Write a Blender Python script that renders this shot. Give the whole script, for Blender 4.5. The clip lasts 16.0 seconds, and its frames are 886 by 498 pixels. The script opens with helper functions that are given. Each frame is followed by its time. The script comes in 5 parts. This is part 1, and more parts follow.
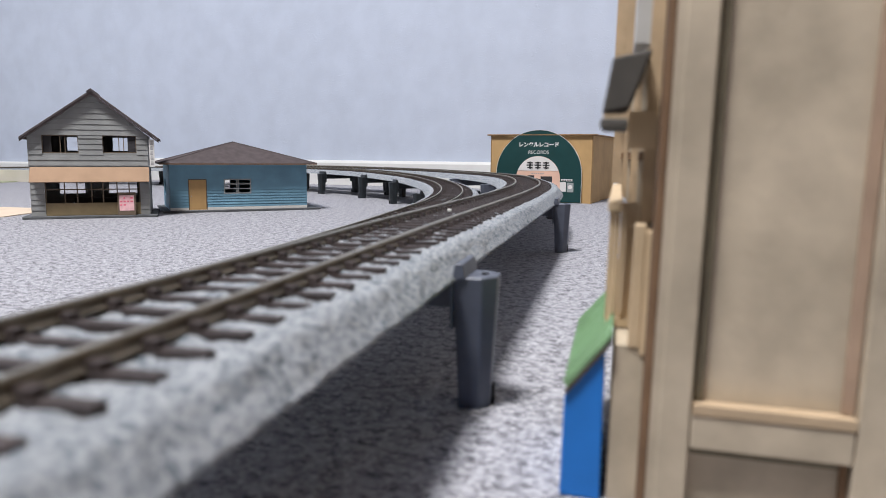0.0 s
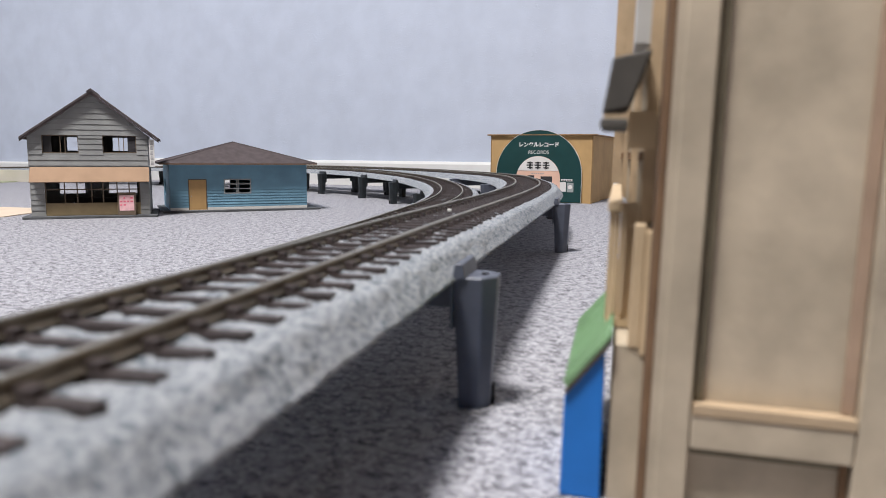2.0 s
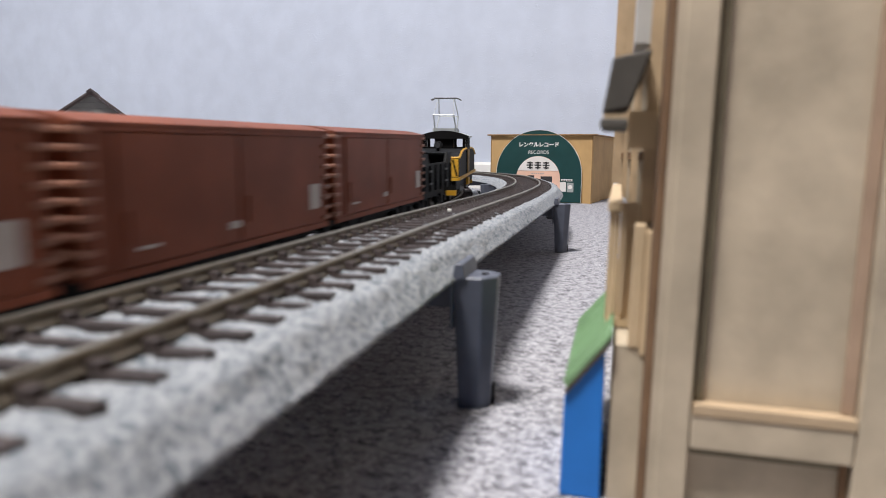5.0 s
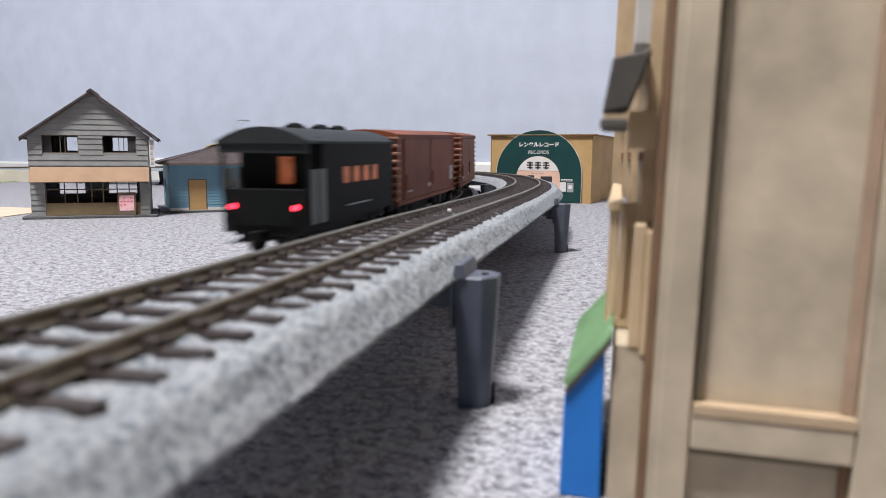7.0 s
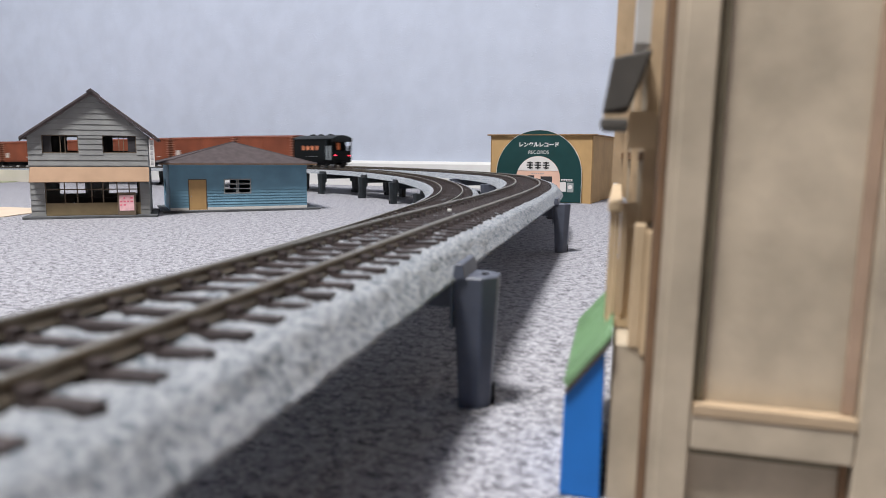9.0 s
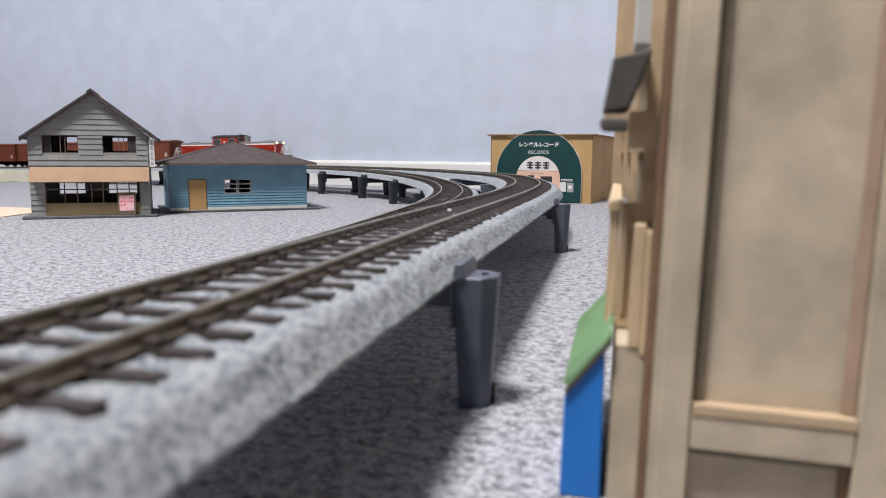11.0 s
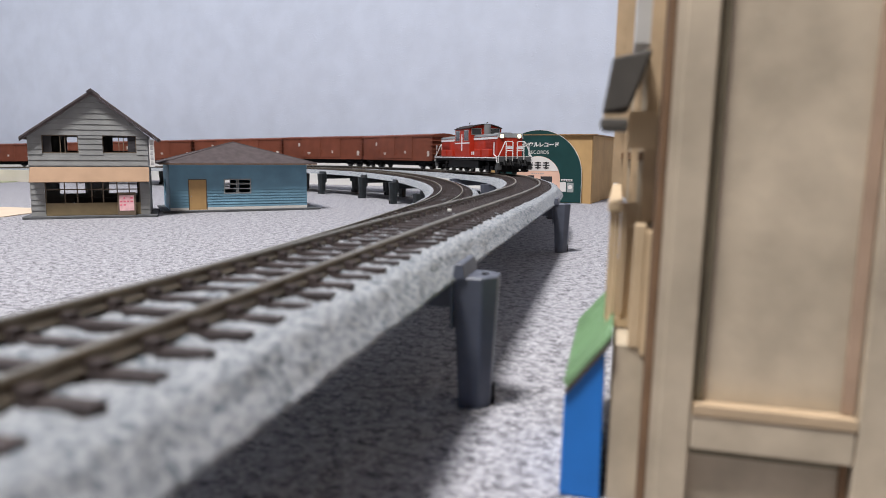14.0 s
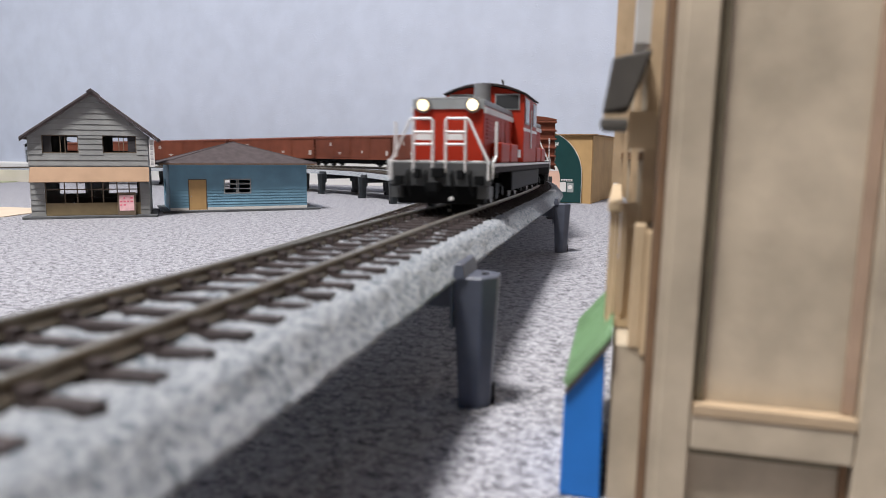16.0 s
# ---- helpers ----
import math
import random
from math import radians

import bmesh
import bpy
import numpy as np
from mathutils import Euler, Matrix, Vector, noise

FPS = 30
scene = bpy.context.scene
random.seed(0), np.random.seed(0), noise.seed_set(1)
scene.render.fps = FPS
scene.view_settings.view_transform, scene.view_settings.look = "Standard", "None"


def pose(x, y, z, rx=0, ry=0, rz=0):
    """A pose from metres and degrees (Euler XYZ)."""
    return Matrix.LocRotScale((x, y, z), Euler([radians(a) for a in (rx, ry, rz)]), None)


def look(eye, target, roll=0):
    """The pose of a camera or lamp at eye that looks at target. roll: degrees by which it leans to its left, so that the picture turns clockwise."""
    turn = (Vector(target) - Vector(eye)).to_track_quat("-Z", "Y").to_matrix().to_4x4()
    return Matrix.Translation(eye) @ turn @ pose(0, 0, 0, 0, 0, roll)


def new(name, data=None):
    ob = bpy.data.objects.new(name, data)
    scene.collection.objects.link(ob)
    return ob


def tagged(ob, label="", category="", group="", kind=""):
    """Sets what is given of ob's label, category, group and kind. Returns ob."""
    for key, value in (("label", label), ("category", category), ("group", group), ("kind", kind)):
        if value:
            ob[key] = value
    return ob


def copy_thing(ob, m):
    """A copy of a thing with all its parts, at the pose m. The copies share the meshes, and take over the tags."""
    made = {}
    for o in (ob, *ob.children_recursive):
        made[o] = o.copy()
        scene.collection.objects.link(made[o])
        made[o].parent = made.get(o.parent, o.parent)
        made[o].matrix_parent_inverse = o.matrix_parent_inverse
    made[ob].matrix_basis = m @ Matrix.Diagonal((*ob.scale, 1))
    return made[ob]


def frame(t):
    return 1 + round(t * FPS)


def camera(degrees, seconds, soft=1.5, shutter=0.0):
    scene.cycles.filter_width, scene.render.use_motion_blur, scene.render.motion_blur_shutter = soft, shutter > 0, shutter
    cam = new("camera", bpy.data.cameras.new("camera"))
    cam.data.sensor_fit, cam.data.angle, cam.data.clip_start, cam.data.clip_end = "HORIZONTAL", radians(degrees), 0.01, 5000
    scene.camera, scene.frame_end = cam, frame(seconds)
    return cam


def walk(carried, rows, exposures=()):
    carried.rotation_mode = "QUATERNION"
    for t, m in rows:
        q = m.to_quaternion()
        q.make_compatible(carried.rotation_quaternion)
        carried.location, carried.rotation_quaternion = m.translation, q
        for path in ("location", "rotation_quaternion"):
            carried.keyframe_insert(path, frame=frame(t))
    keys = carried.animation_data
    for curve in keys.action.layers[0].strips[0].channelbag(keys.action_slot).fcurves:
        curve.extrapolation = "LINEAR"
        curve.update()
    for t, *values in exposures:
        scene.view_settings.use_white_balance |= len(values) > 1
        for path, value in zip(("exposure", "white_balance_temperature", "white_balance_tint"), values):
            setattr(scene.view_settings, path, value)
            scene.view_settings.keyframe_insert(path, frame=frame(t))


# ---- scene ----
cam = camera(63.37, 16.0, soft=0.55, shutter=0.5)
EYE = (0.0, 0.0, 0.057)
aim = math.atan(169 / 1270)
eye_pose = look(EYE, (0.0, math.cos(aim), 0.057 - math.sin(aim)), roll=0.458)
walk(cam, [(0.0, eye_pose), (16.0, eye_pose)], exposures=[
    (0.0, -0.02, 6440, 10.5), (3.0, -0.02, 6690, 11), (4.2, 0.03, 6730, 11), (6.5, 0.10, 6650, 11), (7.0, 0.08, 6570, 11), (8.0, 0.0, 6450, 10.5),
    (9.0, 0.0, 6530, 10.5), (12.5, 0.0, 6600, 11), (16.0, 0.01, 6610, 11)])
cam.data.dof.use_dof = True
cam.data.dof.focus_distance = 0.62
cam.data.dof.aperture_fstop = 26.0

# ---- light: a lit room with a ceiling lamp ----
world = bpy.data.worlds.new("room_air")
scene.world = world
world.use_nodes = True
world.node_tree.nodes["Background"].inputs[0].default_value = (0.68, 0.75, 0.80, 1)
world.node_tree.nodes["Background"].inputs[1].default_value = 0.22


def area_lamp(name, m, size, watts, colour):
    data = bpy.data.lights.new(name, "AREA")
    data.shape, data.size, data.energy, data.color = "DISK", size, watts, colour
    ob = new(name, data)
    ob.matrix_world = m
    return ob


LAMP_AT = (-0.62, -0.36, 2.28)
area_lamp("ceiling_lamp_light", look(LAMP_AT, (-0.62, -0.359, 0)), 0.56, 94, (1.0, 0.988, 0.99))


# ---- materials ----
def material(name, colour, rough=0.6, metal=0.0, vary=0.12, scale=60.0, bump=0.0, bump_scale=400.0, spec=0.4, second=None,
             stains=0.0, stain_scale=9.0, per_object=0.0, emit=0.0, emit_colour=None, dist=0.0006):
    m = bpy.data.materials.new(name)
    m.use_nodes = True
    nt = m.node_tree
    b = nt.nodes["Principled BSDF"]
    b.inputs["Roughness"].default_value = rough
    b.inputs["Metallic"].default_value = metal
    b.inputs["Specular IOR Level"].default_value = spec
    co = nt.nodes.new("ShaderNodeTexCoord").outputs["Object"]

    def noise_tex(s, detail=6.0):
        n = nt.nodes.new("ShaderNodeTexNoise")
        n.inputs["Scale"].default_value, n.inputs["Detail"].default_value = s, detail
        nt.links.new(co, n.inputs["Vector"])
        return n.outputs["Fac"]

    ramp = nt.nodes.new("ShaderNodeValToRGB")
    lo = [c * (1 - vary) for c in colour]
    hi = second if second else [min(1, c * (1 + vary)) for c in colour]
    ramp.color_ramp.elements[0].position, ramp.color_ramp.elements[1].position = 0.36, 0.64
    ramp.color_ramp.elements[0].color, ramp.color_ramp.elements[1].color = (*lo, 1), (*hi, 1)
    nt.links.new(noise_tex(scale), ramp.inputs[0])
    out = ramp.outputs[0]

    def multiply(a, fac, low, high):
        r = nt.nodes.new("ShaderNodeMapRange")
        r.inputs[1].default_value, r.inputs[2].default_value = 0.3, 0.7
        r.inputs[3].default_value, r.inputs[4].default_value = low, high
        nt.links.new(fac, r.inputs[0])
        mix = nt.nodes.new("ShaderNodeVectorMath")
        mix.operation = "SCALE"
        nt.links.new(a, mix.inputs[0])
        nt.links.new(r.outputs[0], mix.inputs["Scale"])
        return mix.outputs[0]

    if stains:
        out = multiply(out, noise_tex(stain_scale, 4), 1 - stains, 1 + stains * 0.6)
    if per_object:
        info = nt.nodes.new("ShaderNodeObjectInfo")
        out = multiply(out, info.outputs["Random"], 1 - per_object, 1 + per_object)
    nt.links.new(out, b.inputs["Base Color"])
    if bump:
        bp = nt.nodes.new("ShaderNodeBump")
        bp.inputs["Strength"].default_value, bp.inputs["Distance"].default_value = bump, dist
        nt.links.new(noise_tex(bump_scale, 4), bp.inputs["Height"])
        nt.links.new(bp.outputs[0], b.inputs["Normal"])
    if emit:
        b.inputs["Emission Color"].default_value = (*(emit_colour or colour), 1)
        b.inputs["Emission Strength"].default_value = emit
    return m


def speckled(name, base, dark, light, cell, rough=0.9, bump=0.5, stretch=(1, 1, 1), fine=3.0, dist=0.0012, cover=(0.42, 0.62)):
    """Felt or ballast: two sizes of mottling and a rough relief."""
    m = bpy.data.materials.new(name)
    m.use_nodes = True
    nt = m.node_tree
    b = nt.nodes["Principled BSDF"]
    b.inputs["Roughness"].default_value, b.inputs["Specular IOR Level"].default_value = rough, 0.2
    tc = nt.nodes.new("ShaderNodeTexCoord")
    mp = nt.nodes.new("ShaderNodeMapping")
    mp.inputs["Scale"].default_value = stretch
    nt.links.new(tc.outputs["Object"], mp.inputs[0])

    def tex(s, d):
        n = nt.nodes.new("ShaderNodeTexNoise")
        n.inputs["Scale"].default_value, n.inputs["Detail"].default_value = s, d
        n.inputs["Roughness"].default_value = 0.65
        nt.links.new(mp.outputs[0], n.inputs["Vector"])
        return n.outputs["Fac"]

    a, c = tex(cell, 5), tex(cell * fine, 6)
    r1 = nt.nodes.new("ShaderNodeValToRGB")
    r1.color_ramp.elements[0].position, r1.color_ramp.elements[1].position = cover
    r1.color_ramp.elements[0].color, r1.color_ramp.elements[1].color = (*dark, 1), (*base, 1)
    nt.links.new(a, r1.inputs[0])
    r2 = nt.nodes.new("ShaderNodeValToRGB")
    r2.color_ramp.elements[0].position, r2.color_ramp.elements[1].position = 0.5, 0.68
    r2.color_ramp.elements[0].color, r2.color_ramp.elements[1].color = (0, 0, 0, 1), (1, 1, 1, 1)
    nt.links.new(c, r2.inputs[0])
    mix = nt.nodes.new("ShaderNodeMix")
    mix.data_type = "RGBA"
    nt.links.new(r2.outputs[0], mix.inputs["Factor"])
    nt.links.new(r1.outputs[0], mix.inputs["A"])
    mix.inputs["B"].default_value = (*light, 1)
    nt.links.new(mix.outputs["Result"], b.inputs["Base Color"])
    bp = nt.nodes.new("ShaderNodeBump")
    bp.inputs["Strength"].default_value, bp.inputs["Distance"].default_value = bump, dist
    nt.links.new(c, bp.inputs["Height"])
    nt.links.new(bp.outputs[0], b.inputs["Normal"])
    return m


M = {}
M["felt"] = speckled("grey_felt", (0.38, 0.378, 0.41), (0.105, 0.106, 0.12), (0.68, 0.67, 0.70), 330, bump=0.25, fine=2.6, cover=(0.38, 0.57), stretch=(0.75, 1.0, 1.0))
M["ballast"] = speckled("grey_ballast", (0.36, 0.38, 0.405), (0.095, 0.125, 0.15), (0.58, 0.585, 0.61), 860, bump=0.7, fine=2.2, dist=0.0007, cover=(0.38, 0.55))
M["wallpaper"] = material("pale_blue_wallpaper", (0.58, 0.64, 0.76), 0.85, vary=0.04, scale=22, bump=0.3, bump_scale=150, stains=0.03, stain_scale=3, dist=0.002)
nt = M["wallpaper"].node_tree
bump_node = nt.nodes["Bump"]
height = bump_node.inputs["Height"].links[0].from_socket
fleck = nt.nodes.new("ShaderNodeValToRGB")
fleck.color_ramp.elements[0].position, fleck.color_ramp.elements[1].position = 0.56, 0.76
fleck.color_ramp.elements[0].color, fleck.color_ramp.elements[1].color = (0.25, 0.25, 0.25, 1), (1, 1, 1, 1)
nt.links.new(height, fleck.inputs[0])
height.node.inputs["Distortion"].default_value = 1.6
patch = nt.nodes.new("ShaderNodeTexNoise")
patch.inputs["Scale"].default_value, patch.inputs["Detail"].default_value = 17.0, 2.0
nt.links.new(nt.nodes["Texture Coordinate"].outputs["Object"], patch.inputs["Vector"])
where = nt.nodes.new("ShaderNodeMapRange")
where.inputs[1].default_value, where.inputs[2].default_value, where.inputs[3].default_value, where.inputs[4].default_value = 0.42, 0.62, 0.15, 1.0
nt.links.new(patch.outputs["Fac"], where.inputs[0])
relief = nt.nodes.new("ShaderNodeMath")
relief.operation = "MULTIPLY"
nt.links.new(fleck.outputs[0], relief.inputs[0])
nt.links.new(where.outputs[0], relief.inputs[1])
nt.links.new(relief.outputs[0], bump_node.inputs["Height"])
# Dark tone for two out-of-view walls, so they bounce little light
M["bounce_cut_wall"] = material("dark_brown_unseen_wall", (0.11, 0.07, 0.045), 0.6, vary=0.15, scale=12)
M["skirting"] = material("white_skirting_paint", (0.78, 0.78, 0.76), 0.45, vary=0.03, scale=30)
M["cream"] = material("cream_board", (0.66, 0.62, 0.53), 0.6, vary=0.06, scale=20)
M["olive"] = material("yellow_green_mat", (0.48, 0.5, 0.33), 0.8, vary=0.1, scale=40)
M["tan_sheet"] = material("tan_paper", (0.68, 0.55, 0.42), 0.8, vary=0.05, scale=30)
M["ceiling"] = material("white_ceiling", (0.8, 0.8, 0.78), 0.9, vary=0.02, scale=6)
M["tie"] = material("dark_brown_sleeper_plastic", (0.055, 0.042, 0.04), 0.6, vary=0.25, scale=500, bump=0.3, bump_scale=1500, per_object=0.15)
M["rail_side"] = material("weathered_nickel_rail", (0.17, 0.142, 0.105), 0.5, 0.5, vary=0.25, scale=200)
M["rail_top"] = material("bare_rail_head", (0.36, 0.33, 0.27), 0.38, 0.85, vary=0.12, scale=120)
M["pier"] = material("slate_grey_plastic", (0.085, 0.095, 0.125), 0.45, vary=0.1, scale=120, bump=0.1)
# Darker copy of the pier plastic, with the shade under the track in its colour
M["pier_shaded"] = material("shade_dark_pier_plastic", (0.018, 0.023, 0.026), 0.45, vary=0.15, scale=120, bump=0.1)
M["lamp_glass"] = material("lamp_cover", (0.9, 0.9, 0.9), 0.4, emit=2.0)


# ---- building helpers ----
class Build:
    """Collects boxes, prisms and tubes for one mesh."""

    def __init__(self):
        self.v, self.f = [], []

    def add(self, verts, faces):
        n = len(self.v)
        self.v += [tuple(p) for p in verts]
        self.f += [tuple(i + n for i in q) for q in faces]
        return self

    def box(self, x0, x1, y0, y1, z0, z1):
        v = [(x, y, z) for x in (x0, x1) for y in (y0, y1) for z in (z0, z1)]
        return self.add(v, [(0, 1, 3, 2), (4, 6, 7, 5), (0, 4, 5, 1), (2, 3, 7, 6), (0, 2, 6, 4), (1, 5, 7, 3)])

    def prism(self, outline, axis, a, b):
        """An outline of two coordinates, drawn out along an axis from a to b."""
        def at(p, h):
            return {"x": (h, p[0], p[1]), "y": (p[0], h, p[1]), "z": (p[0], p[1], h)}[axis]
        n = len(outline)
        v = [at(p, a) for p in outline] + [at(p, b) for p in outline]
        f = [tuple(range(n))[::-1], tuple(range(n, 2 * n))] + [(i, (i + 1) % n, n + (i + 1) % n, n + i) for i in range(n)]
        return self.add(v, f)

    def tube(self, points, r, n=6):
        """A round bar through points."""
        pts = [Vector(p) for p in points]
        rings = []
        for i, p in enumerate(pts):
            d = (pts[min(i + 1, len(pts) - 1)] - pts[max(i - 1, 0)]).normalized()
            side = d.cross(Vector((0, 0, 1)) if abs(d.z) < 0.9 else Vector((1, 0, 0))).normalized()
            up = side.cross(d)
            rings.append([p + r * (math.cos(2 * math.pi * k / n) * side + math.sin(2 * math.pi * k / n) * up) for k in range(n)])
        v = [p for ring in rings for p in ring]
        f = [(i * n + k, i * n + (k + 1) % n, (i + 1) * n + (k + 1) % n, (i + 1) * n + k) for i in range(len(pts) - 1) for k in range(n)]
        f += [tuple(range(n))[::-1], tuple(range(len(v) - n, len(v)))]
        return self.add(v, f)

    def disc(self, c, r, axis, h, n=20):
        """A short cylinder from c along an axis."""
        o = {"x": (c[1], c[2]), "y": (c[0], c[2]), "z": (c[0], c[1])}[axis]
        a = {"x": c[0], "y": c[1], "z": c[2]}[axis]
        return self.prism([(o[0] + r * math.cos(2 * math.pi * k / n), o[1] + r * math.sin(2 * math.pi * k / n)) for k in range(n)], axis, a, a + h)

    def mesh(self, name, mat, bevel=0.0, smooth=False):
        me = bpy.data.meshes.new(name)
        me.from_pydata(self.v, [], self.f)
        bm = bmesh.new()
        bm.from_mesh(me)
        bmesh.ops.recalc_face_normals(bm, faces=bm.faces)
        if bevel:
            es = [e for e in bm.edges if len(e.link_faces) == 2 and e.calc_face_angle(0) > 0.6]
            bmesh.ops.bevel(bm, geom=es, offset=bevel, segments=1, affect="EDGES", clamp_overlap=True)
        bm.to_mesh(me)
        bm.free()
        me.materials.append(mat)
        if smooth:
            for p in me.polygons:
                p.use_smooth = True
        return me


def part(name, b, mat, parent=None, label="", bevel=0.0, smooth=False, m=None):
    ob = new(name, b.mesh(name, mat, bevel, smooth) if isinstance(b, Build) else b)
    if parent:
        ob.parent = parent
    if m is not None:
        ob.matrix_basis = m
    return tagged(ob, label)


def thing(name, m, label, category, group="", kind=""):
    ob = new(name)
    ob.empty_display_size = 0.01
    ob.matrix_basis = m
    return tagged(ob, label, category, group, kind)


def writing(name, words, size, mat, parent, m, thick=0.0001, bold=0.0):
    cu = bpy.data.curves.new(name, "FONT")
    cu.body, cu.size, cu.align_x, cu.align_y, cu.extrude, cu.offset = words, size, "CENTER", "CENTER", thick, bold
    tmp = bpy.data.objects.new(name, cu)
    scene.collection.objects.link(tmp)
    me = bpy.data.meshes.new_from_object(tmp.evaluated_get(bpy.context.evaluated_depsgraph_get()))
    bpy.data.objects.remove(tmp)
    me.materials.clear()
    me.materials.append(mat)
    ob = part(name, me, mat, parent)
    ob.matrix_basis = m
    return ob


# ---- plan of the tracks ----
TURN = 0.2327
RIGHT = Vector((math.cos(TURN), -math.sin(TURN)))
AHEAD = Vector((math.sin(TURN), math.cos(TURN)))
START, RADIUS, BEND, BACK, BEND2 = 0.4588, 0.671, radians(82), 0.75, radians(98)
SIDE, GAP = -0.0582, 0.060
CENTRE = RIGHT * (SIDE - RADIUS) + AHEAD * START
INNER_RISE = ((-6.0, 0.0095), (-0.25, 0.0095), (0.10, 0.0183), (0.20, 0.0196), (0.30, 0.0211), (0.35, 0.0218), (0.45, 0.0242), (0.55, 0.0264), (0.67, 0.0289), (0.80, 0.0317), (0.95, 0.0346), (1.05, 0.0356), (9.0, 0.0356))
OUTER_RISE = ((-6.0, 0.0385), (0.0, 0.0385), (0.10, 0.0378), (0.20, 0.0376), (0.30, 0.0368), (0.40, 0.0360), (0.50, 0.0364), (0.65, 0.0376), (0.85, 0.0367), (9.0, 0.0366))


def line(s, inner):
    """Plan point, way and outward side at station s of a track's centre line."""
    r = RADIUS - (GAP if inner else 0)
    if s < START:
        if not inner:
            return RIGHT * SIDE + AHEAD * s, AHEAD, RIGHT
        u = START - s
        away = 0.045 * min(u, 0.5) ** 2 + max(0, u - 0.5) * 0.045
        w = (AHEAD + RIGHT * 0.09 * min(u, 0.5)).normalized()
        return RIGHT * (SIDE - GAP - away) + AHEAD * s, w, Vector((w.y, -w.x))
    ph = (s - START) / r

    def out(a):
        return RIGHT * math.cos(a) + AHEAD * math.sin(a)

    def way(a):
        return AHEAD * math.cos(a) - RIGHT * math.sin(a)

    if ph < BEND:
        return CENTRE + out(ph) * r, way(ph), out(ph)
    u = s - START - r * BEND
    if u < BACK:
        return CENTRE + out(BEND) * r + way(BEND) * u, way(BEND), out(BEND)
    c2, a = CENTRE + way(BEND) * BACK, BEND + (u - BACK) / r
    if a < BEND + BEND2:
        return c2 + out(a) * r, way(a), out(a)
    a2 = BEND + BEND2
    return c2 + out(a2) * r + way(a2) * ((a - a2) * r), way(a2), out(a2)


def rail_z(s, inner):
    """Height of the rail heads over the floor."""
    drop = 0.018 * min(max(0, s - 1.25), 0.75)
    rise = INNER_RISE if inner else OUTER_RISE
    lo = rise[0]
    for hi in rise[1:]:
        if s <= hi[0]:
            return lo[1] + (hi[1] - lo[1]) * (s - lo[0]) / (hi[0] - lo[0]) - drop
        lo = hi
    return lo[1] - drop


def on_track(s, off, up, inner):
    p, w, o = line(s, inner)
    q = p + o * off
    return Vector((q.x, q.y, rail_z(s, inner) + up))


# ---- room ----
WALL_AT, WALL_RIGHT, WALL_IN = Vector((0.005, 1.222)), Vector((0.9325, -0.3612)), Vector((-0.3612, -0.9325))
room = Matrix(((WALL_RIGHT.x, WALL_IN.x, 0, WALL_AT.x), (WALL_RIGHT.y, WALL_IN.y, 0, WALL_AT.y), (0, 0, 1, 0), (0, 0, 0, 1)))
LEFT_END, RIGHT_END, DEPTH, HIGH = -2.7, 1.5, 4.2, 2.35


def structure(name, b, mat, label, m=None):
    ob = part(name, b, mat, None, label)
    if m is not None:
        ob.matrix_world = m
    return tagged(ob, label, name.split("_")[0], "", "structure")


structure("floor", Build().box(LEFT_END, RIGHT_END, 0, DEPTH, -0.03, 0), M["felt"], "mottled grey felt sheet laid over the floor", room)
structure("wall_north", Build().box(LEFT_END - 0.1, RIGHT_END + 0.1, -0.1, 0, -0.03, HIGH), M["wallpaper"], "pale blue textured wallpaper", room)
# South and east walls are never seen; their dark brown holds down the fill
structure("wall_south", Build().box(LEFT_END - 0.1, RIGHT_END + 0.1, DEPTH, DEPTH + 0.1, -0.03, HIGH), M["bounce_cut_wall"], "unseen plain wall, added in dark brown to cut bounced light", room)
structure("wall_west", Build().box(LEFT_END - 0.1, LEFT_END, 0, DEPTH, -0.03, HIGH), M["wallpaper"], "pale blue textured wallpaper", room)
structure("wall_east", Build().box(RIGHT_END, RIGHT_END + 0.1, 0, DEPTH, -0.03, HIGH), M["bounce_cut_wall"], "unseen plain wall, added in dark brown to cut bounced light", room)
structure("ceiling", Build().box(LEFT_END, RIGHT_END, 0, DEPTH, HIGH, HIGH + 0.08), M["ceiling"], "plain white ceiling", room)
structure("baseboard_long", Build().prism([(0.0005, 0.0), (0.009, 0.0), (0.009, 0.039), (0.006, 0.0425), (0.0005, 0.0435)], "x", -0.66, RIGHT_END),
          M["skirting"], "white painted skirting board", room)
structure("baseboard_low", Build().prism([(0.0005, 0.0), (0.009, 0.0), (0.009, 0.028), (0.006, 0.031), (0.0005, 0.032)], "x", LEFT_END, -0.67),
          M["skirting"], "white painted skirting board", room)

ceiling_lamp = thing("ceiling_lamp", pose(LAMP_AT[0], LAMP_AT[1], HIGH - 0.03), "round white ceiling lamp, lit", "lamp")
part("rim", Build().disc((0, 0, 0), 0.32, "z", 0.03, 40), M["ceiling"], ceiling_lamp)
part("cover", Build().disc((0, 0, -0.008), 0.30, "z", 0.008, 40), M["lamp_glass"], ceiling_lamp, "glowing white cover")


# ---- tracks: roadbed, rails, sleepers ----
TIE_PITCH = 0.0085


def stations(a, b, step):
    n = max(1, round((b - a) / step))
    return [a + (b - a) * i / n for i in range(n + 1)]


